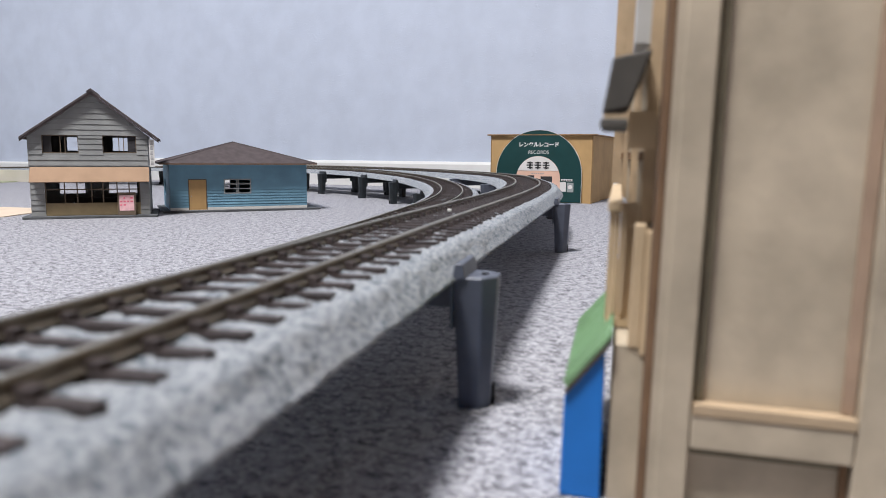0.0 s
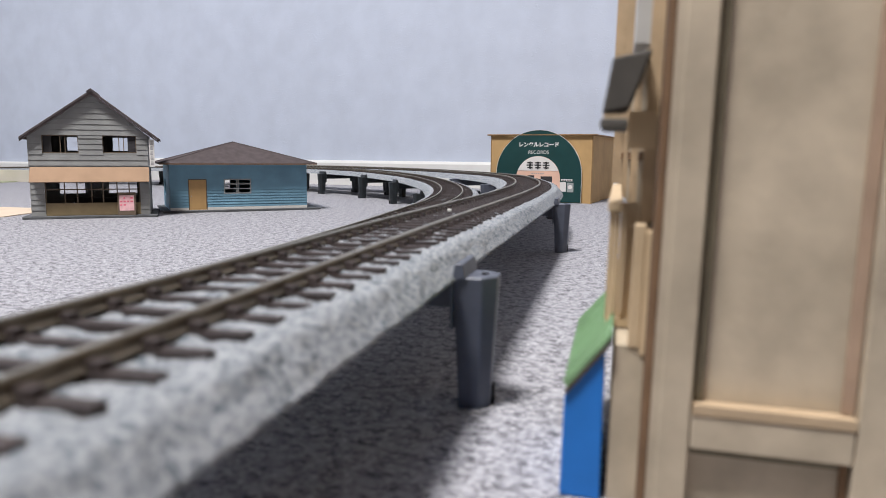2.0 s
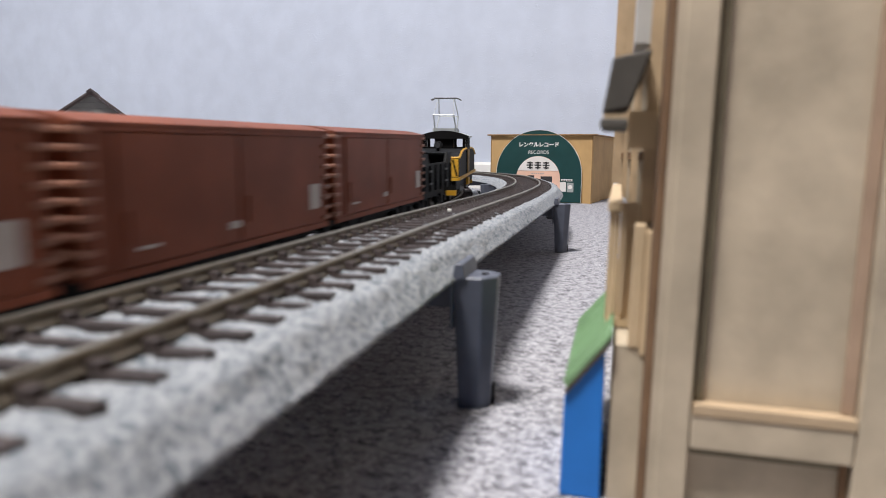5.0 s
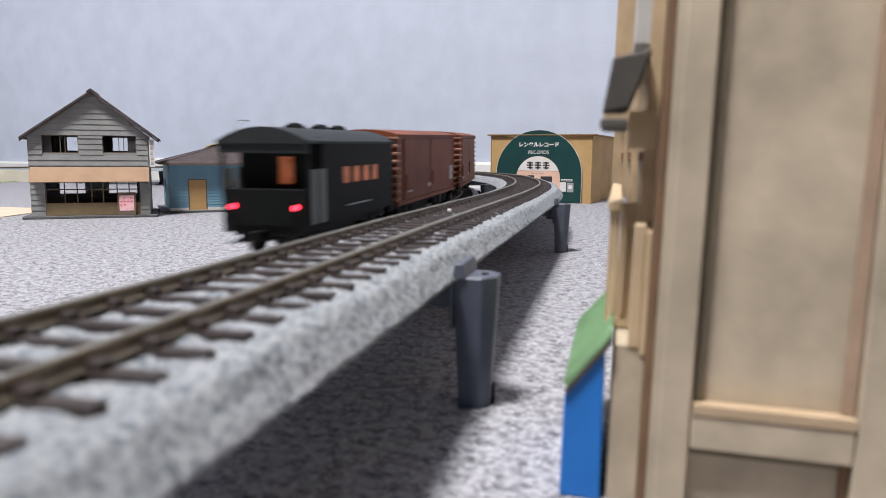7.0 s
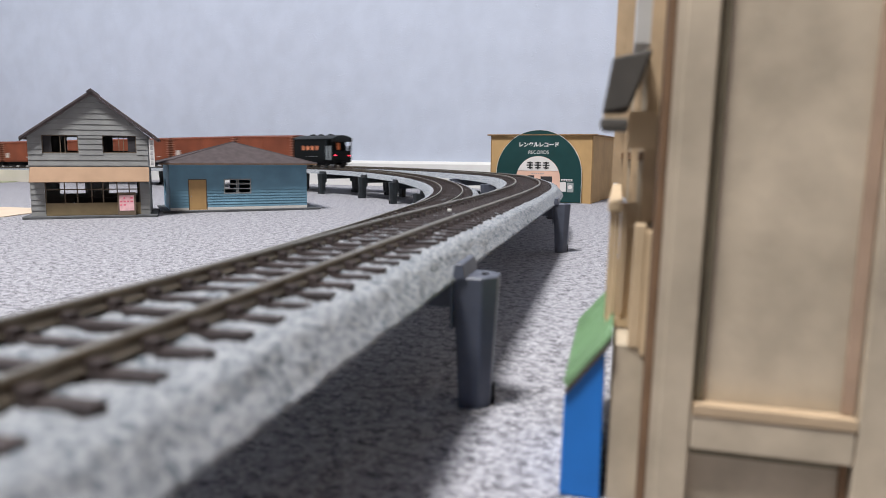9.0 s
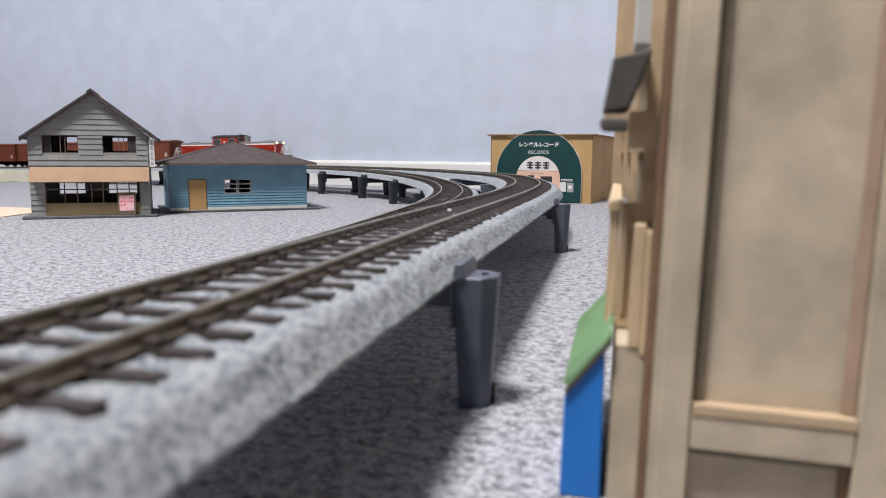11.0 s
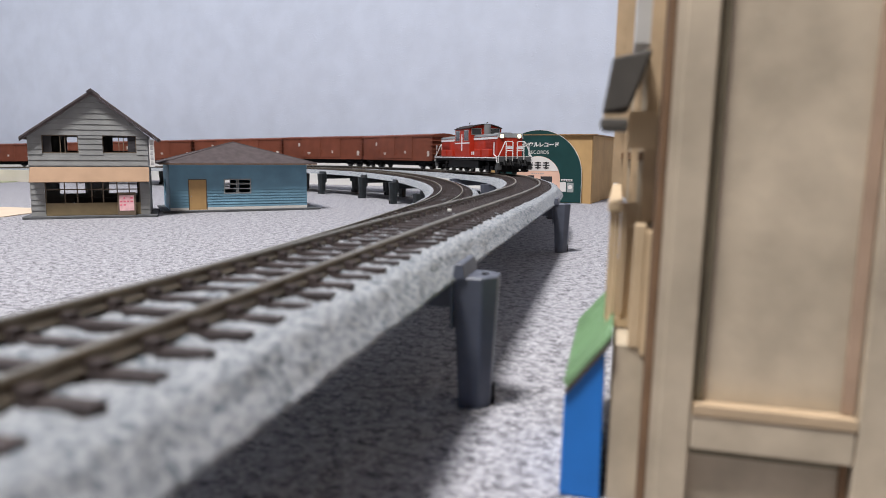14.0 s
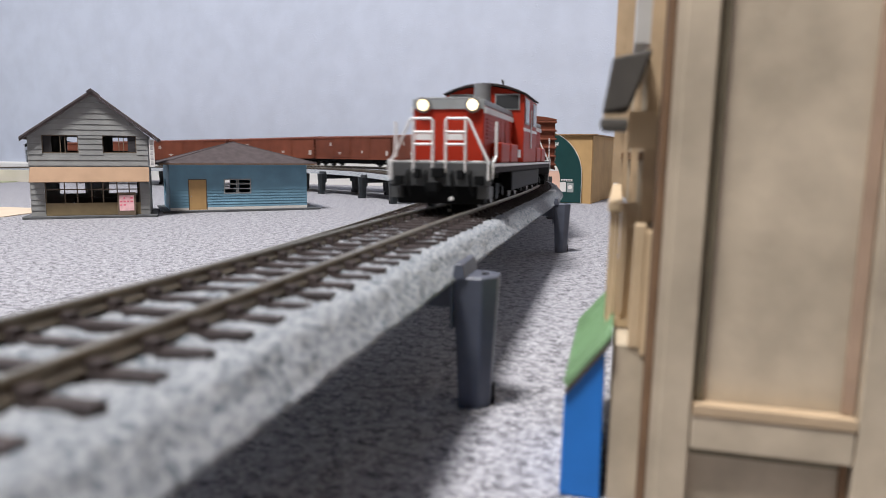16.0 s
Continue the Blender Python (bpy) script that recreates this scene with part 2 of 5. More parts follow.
def ribbon(profile, ss, inner, rough=0.0):
    """A cross profile (side, up) swept along a track; rough shakes its inner points."""
    b = Build()
    n = len(profile)
    for s in ss:
        for k, (o, u) in enumerate(profile):
            q = on_track(s, o, u, inner)
            if rough and 0 < k < n - 1:
                e = noise.noise_vector(q * 420) * rough + noise.noise_vector(q * 1100) * rough * 0.6
                q = q + e
            b.v.append(tuple(q))
    for i in range(len(ss) - 1):
        for k in range(n - 1):
            b.f.append((i * n + k, i * n + k + 1, (i + 1) * n + k + 1, (i + 1) * n + k))
        b.f.append((i * n + n - 1, i * n, (i + 1) * n, (i + 1) * n + n - 1))
    b.f += [tuple(range(n)), tuple(range((len(ss) - 1) * n, len(ss) * n))[::-1]]
    return b


def bed_profile(fine):
    """Ballast shoulder with steep sides; the rail head is at 0."""
    base = [(-0.0234, -0.0082), (-0.0228, -0.0076), (-0.0190, -0.0034), (-0.0172, -0.0028), (0.0196, -0.0027), (0.0214, -0.0032), (0.0250, -0.0074), (0.0256, -0.0080)]
    if not fine:
        return base
    out = []
    for (o, u), (o2, u2) in zip(base, base[1:]):
        k = max(1, round(math.hypot(o2 - o, u2 - u) / 0.0011))
        out += [(o + (o2 - o) * j / k, u + (u2 - u) * j / k) for j in range(k)]
    return out + [base[-1]]


def rail_mesh(s0, s1, off, inner, head):
    if head:
        prof = [(off - 0.00055, -0.0004), (off - 0.00048, 0.0), (off + 0.00048, 0.0), (off + 0.00055, -0.0004)]
    else:
        prof = [(off - 0.0011, -0.0022), (off - 0.0011, -0.0018), (off - 0.0004, -0.0014), (off - 0.0004, -0.0007), (off - 0.0005, -0.00042),
                (off + 0.0005, -0.00042), (off + 0.0004, -0.0007), (off + 0.0004, -0.0014), (off + 0.0011, -0.0018), (off + 0.0011, -0.0022)]
    return ribbon(prof, stations(s0, s1, 0.02), inner)


def tie_build():
    b = Build()
    b.box(-0.0158, 0.0173, -0.00115, 0.00115, -0.0034, -0.0020)
    for o in (-0.0105, -0.0075, 0.0075, 0.0105):
        b.box(o - 0.0009, o + 0.0009, -0.0009, 0.0009, -0.0020, -0.00105)
    return b


def track(inner, s0, s1, near0, near1, label):
    t = thing("railway_track", pose(0, 0, 0), label, "track", "railway tracks")
    bed = part("roadbed", ribbon(bed_profile(True), stations(near0, near1, 0.0012), inner, 0.00065), M["ballast"], t, "speckled grey ballast", smooth=True)
    for a, b in ((s0, near0), (near1, s1)):
        if b > a:
            part("roadbed", ribbon(bed_profile(False), stations(a, b, 0.012), inner), M["ballast"], t)
    for off in (-0.0089, 0.0089):
        rail = part("rail", rail_mesh(s0, s1, off, inner, False), M["rail_side"], t, "weathered metal rail")
        part("rail_head", rail_mesh(s0, s1, off, inner, True), M["rail_top"], rail, "bare shiny running surface")
    tie_mesh = tie_build().mesh("sleeper", M["tie"])
    rest = Build()
    proto = tie_build()
    n = int((s1 - s0) / TIE_PITCH)
    for i in range(n):
        s = s0 + 0.0056 + i * TIE_PITCH
        p, w, o = line(s, inner)
        m = Matrix(((o.x, w.x, 0, p.x), (o.y, w.y, 0, p.y), (0, 0, 1, rail_z(s, inner)), (0, 0, 0, 1)))
        if near0 - 0.02 < s < 1.35:
            ob = part("sleeper", tie_mesh, None, t)
            ob.matrix_basis = m
        else:
            rest.add([m @ Vector(v) for v in proto.v], proto.f)
    tagged(part("far_sleepers", rest, M["tie"], t), kind="stuff")
    return t


def pier_at(s, inner, mat):
    """A bridge pier: two legs with lugs, a cross beam and screw holes."""
    p, w, o = line(s, inner)
    top = rail_z(s, inner) - 0.0083
    m = Matrix(((o.x, w.x, 0, p.x), (o.y, w.y, 0, p.y), (0, 0, 1, 0), (0, 0, 0, 1)))
    pier = thing("bridge_pier", m, "slate grey plastic bridge pier under the raised track" if mat is M["pier"] else "bridge pier under the raised track, plastic coloured near-black for shade", "bridge pier", "bridge piers")
    for sg in (-1, 1):
        x0, x1 = 0.0246, 0.0340
        pts = [(x0, -0.0058), (x1 - 0.0028, -0.0058), (x1, -0.0024), (x1, 0.0024), (x1 - 0.0028, 0.0058), (x0, 0.0058)]
        low = [(x0 + 0.0012, -0.0042), (x1 - 0.0036, -0.0042), (x1 - 0.0016, -0.0018), (x1 - 0.0016, 0.0018), (x1 - 0.0036, 0.0042), (x0 + 0.0012, 0.0042)]
        b = Build()
        n = len(pts)
        v = [(sg * x, y, 0.0) for x, y in low] + [(sg * x, y, top + 0.0008) for x, y in pts]
        b.add(v, [tuple(range(n)), tuple(range(n, 2 * n))] + [(i, (i + 1) % n, n + (i + 1) % n, n + i) for i in range(n)])
        leg = part("leg", b, mat, pier, bevel=0.0003)
        lug_top = top + (0.0038 if sg > 0 or inner else 0.0012)
        part("lug", Build().prism([(sg * 0.0243, top - 0.0110), (sg * 0.0247, top - 0.0110), (sg * 0.0247, top - 0.0002), (sg * 0.0276, top + 0.0007), (sg * 0.0268, lug_top), (sg * 0.0252, lug_top), (sg * 0.0238, top - 0.0020)], "y", -0.0064, 0.0082), mat, leg, bevel=0.0003)
        # Notch and screw hole are near-black solids that paint in a hole's shade
        part("foot_notch", Build().box(*sorted((sg * 0.0292, sg * 0.0329)), 0.0008, 0.0040, 0.0, 0.0042), M["hole"], leg)
        part("screw_hole", Build().disc((sg * 0.0308, 0, top + 0.0009), 0.0009, "z", 0.0002, 10), M["hole"], leg)
    if top > 0.012:
        part("cross_beam", Build().box(-0.0252, 0.0252, -0.0034, 0.0034, top - min(0.0065, top * 0.5), top - 0.0002), mat, pier, bevel=0.0003)
    return pier


M["hole"] = material("hole_shade_black", (0.012, 0.012, 0.014), 0.8)

# ---- printed card buildings ----
M["clap_grey"] = material("grey_clapboard", (0.29, 0.297, 0.293), 0.75, vary=0.1, scale=70, stains=0.12, stain_scale=30, per_object=0.06, bump=0.1)
M["roof_brown"] = material("grey_brown_roof_card", (0.098, 0.082, 0.084), 0.95, spec=0.05, vary=0.12, scale=150, bump=0.15, bump_scale=900)
M["awning_tan"] = material("tan_awning_card", (0.42, 0.28, 0.185), 0.8, spec=0.2, vary=0.07, scale=60, stains=0.06)
# Near-black colour that paints the dimness inside the buildings onto their inner parts
M["inside"] = material("shaded_interior_black", (0.035, 0.033, 0.036), 0.85, vary=0.2)
M["frame_brown"] = material("brown_window_frame", (0.16, 0.12, 0.085), 0.65, vary=0.12)
M["panel_wood"] = material("olive_wood_panel", (0.30, 0.23, 0.13), 0.65, vary=0.1, scale=100)
M["plate"] = material("dark_grey_base_card", (0.10, 0.105, 0.11), 0.8, vary=0.15, scale=90, bump=0.1)
M["blue_wall"] = material("blue_painted_clapboard", (0.165, 0.325, 0.43), 0.65, vary=0.08, scale=60, stains=0.1, stain_scale=25, per_object=0.03)
M["door_tan"] = material("tan_door", (0.50, 0.31, 0.13), 0.6, vary=0.08, scale=90)
M["frame_grey"] = material("grey_window_frame", (0.34, 0.37, 0.37), 0.55, vary=0.06)
M["white_card"] = material("white_card", (0.78, 0.77, 0.74), 0.7, vary=0.04)
M["kraft"] = material("ochre_card", (0.53, 0.345, 0.16), 0.75, spec=0.2, vary=0.07, scale=45, stains=0.06, stain_scale=18)
M["kraft_dark"] = material("brown_card_edge", (0.28, 0.17, 0.075), 0.75, vary=0.1)
M["green_sign"] = material("dark_green_sign", (0.012, 0.055, 0.055), 0.42, vary=0.12, scale=40)
M["pink_sign"] = material("salmon_sign", (0.80, 0.52, 0.40), 0.5, vary=0.04)
M["white_sign"] = material("white_sign", (0.78, 0.76, 0.74), 0.5, vary=0.03)
M["ink"] = material("black_ink", (0.03, 0.03, 0.032), 0.5)
M["ink_grey"] = material("grey_ink", (0.35, 0.35, 0.37), 0.6)
M["pink_paint"] = material("red_pink_print", (0.75, 0.17, 0.24), 0.6, vary=0.2, scale=400)
M["pink_pale"] = material("pale_pink_print", (0.82, 0.5, 0.52), 0.6, vary=0.1, scale=300)
M["mdf"] = material("grey_beige_card", (0.515, 0.435, 0.325), 0.8, vary=0.12, scale=110, stains=0.2, stain_scale=45, bump=0.15)
M["mdf_warm"] = material("raw_beige_card_edge", (0.50, 0.375, 0.245), 0.8, vary=0.08, scale=80)
M["pale_grey"] = material("pale_grey_card", (0.56, 0.55, 0.53), 0.8, vary=0.06, scale=90, stains=0.1, stain_scale=40)
# Dark olive for the shadow gaps round the sunk wall panels
M["groove_shade"] = material("olive_groove_shade", (0.17, 0.145, 0.095), 0.85, vary=0.15, scale=120)
M["pink_edge"] = material("pinkish_raw_card_edge", (0.40, 0.285, 0.205), 0.8, vary=0.12, scale=90)
M["mdf_brown"] = material("burnt_brown_card_edge", (0.20, 0.118, 0.065), 0.8, vary=0.15, scale=120)
M["wood_pale"] = material("pale_laser_cut_wood", (0.58, 0.44, 0.28), 0.7, vary=0.08, scale=120)
M["green_awning"] = material("green_painted_awning", (0.21, 0.36, 0.19), 0.6, vary=0.12, scale=110)
M["blue_sheet"] = material("bright_blue_sheet", (0.014, 0.18, 0.60), 0.5, vary=0.1, scale=60)
M["eave_dark"] = material("dark_grey_eave", (0.085, 0.078, 0.068), 0.7, vary=0.15, scale=120)


def place(x, y, yaw):
    return pose(x, y, 0, 0, 0, yaw)


def clapboards(wall, width, z0, z1, pitch, holes, mat, outline=None):
    """Lapped boards on a wall's face (y = 0, facing -y), cut round openings. outline(z): the span at that height."""
    z = z0
    while z < z1 - 0.0006:
        top = min(z + pitch - 0.0004, z1)
        a, b = outline((z + top) / 2) if outline else (0.0, width)
        cuts = [(a, b)]
        for hx0, hx1, hz0, hz1 in holes:
            if hz0 < (z + top) / 2 < hz1:
                cuts = [c for lo, hi in cuts for c in ((lo, min(hi, hx0)), (max(lo, hx1), hi)) if c[1] - c[0] > 0.0008]
        for lo, hi in cuts:
            if hi - lo > 0.001:
                part("board", Build().prism([(-0.0008, z), (-0.0003, top), (0.0, top), (0.0, z)], "x", lo, hi), mat, wall)
        z += pitch


def walls_with_holes(b, width, z0, z1, y0, y1, holes):
    """A wall slab with openings, in one connected skin."""
    xs = sorted({0.0, width, *[min(max(x, 0.0), width) for h in holes for x in h[:2]]})
    zs = sorted({z0, z1, *[min(max(z, z0), z1) for h in holes for z in h[2:]]})

    def solid(i, k):
        if not (0 <= i < len(xs) - 1 and 0 <= k < len(zs) - 1):
            return False
        cx, cz = (xs[i] + xs[i + 1]) / 2, (zs[k] + zs[k + 1]) / 2
        return not any(h[0] < cx < h[1] and h[2] < cz < h[3] for h in holes)

    ids, verts, faces = {}, [], []

    def at(i, k, side):
        if (i, k, side) not in ids:
            ids[i, k, side] = len(verts)
            verts.append((xs[i], (y0, y1)[side], zs[k]))
        return ids[i, k, side]

    for i in range(len(xs) - 1):
        for k in range(len(zs) - 1):
            if not solid(i, k):
                continue
            faces.append((at(i, k, 0), at(i + 1, k, 0), at(i + 1, k + 1, 0), at(i, k + 1, 0)))
            faces.append((at(i, k, 1), at(i, k + 1, 1), at(i + 1, k + 1, 1), at(i + 1, k, 1)))
            for ni, nk, p, q in ((i - 1, k, (i, k), (i, k + 1)), (i + 1, k, (i + 1, k + 1), (i + 1, k)), (i, k - 1, (i + 1, k), (i, k)), (i, k + 1, (i, k + 1), (i + 1, k + 1))):
                if not solid(ni, nk):
                    faces.append((at(*p, 0), at(*q, 0), at(*q, 1), at(*p, 1)))
    return b.add(verts, faces)


def window_bars(parent, x0, x1, z0, z1, uprights, mat, y=0.0008, bar=0.0006, cross=()):
    w = part("window", Build().box(x0, x1, y - 0.0004, y + 0.0004, z0, z0 + bar).box(x0, x1, y - 0.0004, y + 0.0004, z1 - bar, z1)
             .box(x0, x0 + bar, y - 0.0004, y + 0.0004, z0 + bar, z1 - bar).box(x1 - bar, x1, y - 0.0004, y + 0.0004, z0 + bar, z1 - bar), mat, parent)
    for u in uprights:
        x = x0 + (x1 - x0) * u
        part("upright", Build().box(x - bar / 2, x + bar / 2, y - 0.0003, y + 0.0003, z0 + bar, z1 - bar), mat, w)
    for u in cross:
        z = z0 + (z1 - z0) * u
        part("glazing_bar", Build().box(x0 + bar, x1 - bar, y - 0.0002, y + 0.0002, z - bar / 2, z + bar / 2), mat, w)
    return w


def grey_house():
    W, Dp, H, AP = 0.0920, 0.058, 0.0700, 0.1050
    h = thing("house", place(-0.3437, 0.5977, 20), "grey clapboard two-storey model house with brown gable roof and shopfront", "house")
    part("base_plate", Build().box(-0.006, W + 0.006, -0.007, Dp + 0.006, 0.0, 0.0022), M["plate"], h, "dark grey card base", bevel=0.0004)
    up = [(0.0106, 0.0380, 0.0548, 0.0698), (0.0565, 0.0830, 0.0552, 0.0700)]
    shop = (0.0108, 0.0845, 0.0022, 0.0312)
    front = part("front_wall", walls_with_holes(Build(), W, 0.0022, H, 0.0, 0.0015, up + [shop]), M["clap_grey"], h)
    front_top = Build().prism([(0.0, H), (W, H), (W / 2 + 0.0042, AP - 0.001)], "y", 0.0, 0.0015)
    part("gable", front_top, M["clap_grey"], h)
    clapboards(front, W, 0.0445, H, 0.00455, up, M["clap_grey"])
    clapboards(front, W, H, AP - 0.002, 0.00455, (), M["clap_grey"], lambda z: ((W / 2 + 0.003) * (z - H) / (AP - H) + 0.0006, W - (W / 2 - 0.003) * (z - H) / (AP - H) - 0.0006))
    clapboards(front, W, 0.0024, 0.031, 0.00455, [shop], M["clap_grey"])
    back_up = [(0.022, 0.036, 0.057, 0.069), (0.060, 0.078, 0.057, 0.069)]
    back_low = [(0.014, 0.035, 0.018, 0.029), (0.055, 0.079, 0.018, 0.029)]
    part("back_wall", walls_with_holes(Build(), W, 0.0022, H, Dp - 0.0015, Dp, back_up + back_low), M["clap_grey"], h)
    part("back_gable", Build().prism([(0.0, H), (W, H), (W / 2 + 0.0042, AP - 0.001)], "y", Dp - 0.0015, Dp), M["clap_grey"], h)
    for x in (0.0, W - 0.0015):
        part("side_wall", Build().box(x, x + 0.0015, 0.0015, Dp - 0.0015, 0.0022, H), M["clap_grey"], h)
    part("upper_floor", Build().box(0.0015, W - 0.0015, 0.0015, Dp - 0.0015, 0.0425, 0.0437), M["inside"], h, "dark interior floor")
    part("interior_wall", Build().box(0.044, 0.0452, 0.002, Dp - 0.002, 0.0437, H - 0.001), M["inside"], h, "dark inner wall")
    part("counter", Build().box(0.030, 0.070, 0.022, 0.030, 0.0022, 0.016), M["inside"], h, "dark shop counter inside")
    for sg in (-1, 1):
        ex, ez = W / 2 + 0.001 - sg * (W / 2 + 0.006) + (0.0022 if sg < 0 else 0), H - 0.0043
        cx, cz = W / 2 + 0.0042, AP + 0.0002
        poly = [(cx, cz), (ex, ez), (ex, ez + 0.0022), (cx, cz + 0.0022)]
        part("roof", Build().prism(poly, "y", -0.0055, Dp + 0.005), M["roof_brown"], h, "grey-brown card roof slope", bevel=0.0003)
        part("barge_board", Build().prism([(cx, cz - 0.0018), (ex, ez - 0.0016), (ex, ez - 0.0001), (cx, cz - 0.0001)], "y", -0.0050, -0.0036), M["roof_brown"], h)
    part("ridge_cap", Build().prism([(W / 2 + 0.0004, AP + 0.0009), (W / 2 + 0.0056, AP + 0.0009), (W / 2 + 0.0042, AP + 0.0036)], "y", -0.006, Dp + 0.0055), M["roof_brown"], h)
    part("awning", Build().prism([(0.0, 0.0432), (0.0, 0.0412), (-0.0082, 0.0305), (-0.0090, 0.0310), (-0.0006, 0.0432)], "x", 0.0008, W + 0.0005), M["awning_tan"], h, "tan sloping awning", bevel=0.0002)
    for (x0, x1, z0, z1), ups in zip(up, ((0.32, 0.50, 0.63), (0.30, 0.48, 0.62))):
        window_bars(h, x0, x1, z0, z1, ups[1:], M["frame_brown"])
        a, b = (x0 + 0.0007, x0 + (x1 - x0) * 0.26) if x0 < 0.03 else (x0 + (x1 - x0) * 0.74, x1 - 0.0007)
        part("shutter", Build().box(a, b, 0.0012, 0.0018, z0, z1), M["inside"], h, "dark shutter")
    x0, x1, z0, z1 = shop
    front_frame = window_bars(h, x0, x1, z0, z1, (0.2, 0.33, 0.48, 0.60, 0.75, 0.88), M["frame_brown"], bar=0.0009, cross=(0.76,))
    part("kick_panel", Build().box(x0, x1, 0.0002, 0.0016, 0.0024, 0.0128), M["panel_wood"], front_frame, "olive wood panel under the shop windows")
    sign = thing("shop_sign", h.matrix_basis @ pose(W + 0.0012, -0.0005, 0.0435), "narrow white vertical shop sign with grey print", "sign")
    part("board", Build().box(0.0, 0.0042, -0.0012, 0.0, 0.0, 0.0235), M["white_card"], sign)
    rng = random.Random(4)
    for i in range(5):
        z = 0.0018 + i * 0.0043
        for j in range(3):
            part("printed_bar", Build().box(0.0009, 0.0033 - 0.0006 * rng.random(), -0.00135, -0.0012, z + j * 0.0011, z + j * 0.0011 + 0.0005), M["ink_grey"], sign)
    a_board = thing("sandwich_board", h.matrix_basis @ pose(0.0735, -0.0048, 0.0022, -6), "small shop board with a pink printed poster in a brown frame", "sign board")
    part("frame", Build().box(-0.0072, 0.0072, 0.0, 0.0009, 0.0, 0.0195), M["frame_brown"], a_board, bevel=0.0002)
    part("poster", Build().box(-0.0058, 0.0058, -0.0003, 0.0, 0.0038, 0.0170), M["pink_pale"], a_board, "pink printed poster")
    for r in range(4):
        for c in range(4):
            if rng.random() < 0.8:
                part("printed_bar", Build().box(-0.0052 + c * 0.0027, -0.0052 + c * 0.0027 + 0.0012 + rng.random() * 0.001, -0.00045, -0.0003, 0.0050 + r * 0.0030, 0.0050 + r * 0.0030 + 0.0013), M["pink_paint"], a_board)


def blue_house():
    W, Dp, H, AP = 0.1294, 0.075, 0.0462, 0.0668
    h = thing("bungalow", place(-0.2549, 0.6692, 25), "blue clapboard model bungalow with a brown hipped roof", "house")
    part("base_plate", Build().box(-0.0065, W + 0.0125, -0.006, Dp + 0.008, 0.0, 0.0020), M["plate"], h, "dark grey card base", bevel=0.0004)
    door = (0.0170, 0.0325, 0.0022, 0.0305)
    win = (0.0488, 0.0745, 0.0170, 0.0312)
    front = part("front_wall", walls_with_holes(Build(), W, 0.0020, H, 0.0, 0.0015, [door, win]), M["blue_wall"], h)
    clapboards(front, W, 0.0046, 0.0205, 0.00265, [door, win], M["blue_wall"])
    part("upper_board", walls_with_holes(Build(), W, 0.0206, H - 0.0004, -0.0005, 0.0, [door, win]), M["blue_wall"], front)
    part("plinth", walls_with_holes(Build(), W, 0.0020, 0.0044, -0.0009, 0.0, [door]), M["white_card"], front, "white plinth strip")
    part("side_wall", walls_with_holes(Build(), Dp, 0.002, H, 0.0, 0.0015, [(0.012, 0.030, 0.015, 0.030)]), M["blue_wall"], h, m=pose(0.0, Dp, 0, 0, 0, -90))
    part("side_wall", Build().box(W - 0.0015, W, 0.0015, Dp, 0.002, H), M["blue_wall"], h)
    part("back_wall", walls_with_holes(Build(), W - 0.003, 0.002, H, Dp - 0.0015, Dp, [(0.048, 0.064, 0.018, 0.030)]), M["blue_wall"], h, m=pose(0.0015, 0, 0))
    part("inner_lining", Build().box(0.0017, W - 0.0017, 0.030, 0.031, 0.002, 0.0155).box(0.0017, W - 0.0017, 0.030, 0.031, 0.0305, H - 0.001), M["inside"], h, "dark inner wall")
    d = part("door", Build().box(door[0], door[1], -0.0004, 0.0010, door[2], door[3]), M["door_tan"], h, "plain tan door", bevel=0.0002)
    part("door_frame", Build().box(door[0] - 0.0006, door[0], -0.0010, 0.001, door[2], door[3] + 0.0006).box(door[1], door[1] + 0.0006, -0.0010, 0.001, door[2], door[3] + 0.0006)
         .box(door[0], door[1], -0.0010, 0.001, door[3], door[3] + 0.0006), M["frame_brown"], d)
    part("door_knob", Build().disc((door[0] + 0.0018, -0.0008, 0.0150), 0.0004, "y", 0.0005, 8), M["frame_grey"], d)
    window_bars(h, win[0], win[1], win[2], win[3], (0.47, 0.53), M["frame_grey"], y=-0.0004, bar=0.0010, cross=(0.34, 0.66))
    ex = 0.0085
    a, b, c, e = (-ex, -ex - 0.001, H), (W + ex, -ex - 0.001, H), (W + ex, Dp + ex, H), (-ex, Dp + ex, H)
    tip = (W * 0.495, Dp / 2, AP)
    roof = Build().add([a, b, c, e, tip, *[(q[0], q[1], q[2] - 0.0011) for q in (a, b, c, e)]],
                       [(0, 1, 4), (1, 2, 4), (2, 3, 4), (3, 0, 4), (5, 6, 1, 0), (6, 7, 2, 1), (7, 8, 3, 2), (8, 5, 0, 3), (8, 7, 6, 5)])
    r = part("roof", roof, M["roof_brown"], h, "grey-brown hipped card roof")
    for q in (a, b, c, e):
        part("hip_strip", Build().tube([(q[0], q[1], q[2] + 0.0001), (tip[0], tip[1], tip[2] + 0.0001)], 0.0005, 5), M["roof_brown"], r)
    part("fascia", Build().box(-ex, W + ex, -ex - 0.0016, -ex - 0.0010, H - 0.0013, H - 0.0003), M["mdf_brown"], r, "brown card fascia edge")


def half_disc(b, cx, z0, rx, rz, y0, y1, n=40, a0=0.0, a1=math.pi):
    pts = [(cx + rx * math.cos(a0 + (a1 - a0) * k / n), z0 + rz * math.sin(a0 + (a1 - a0) * k / n)) for k in range(n + 1)]
    return b.prism(pts, "y", y0, y1)


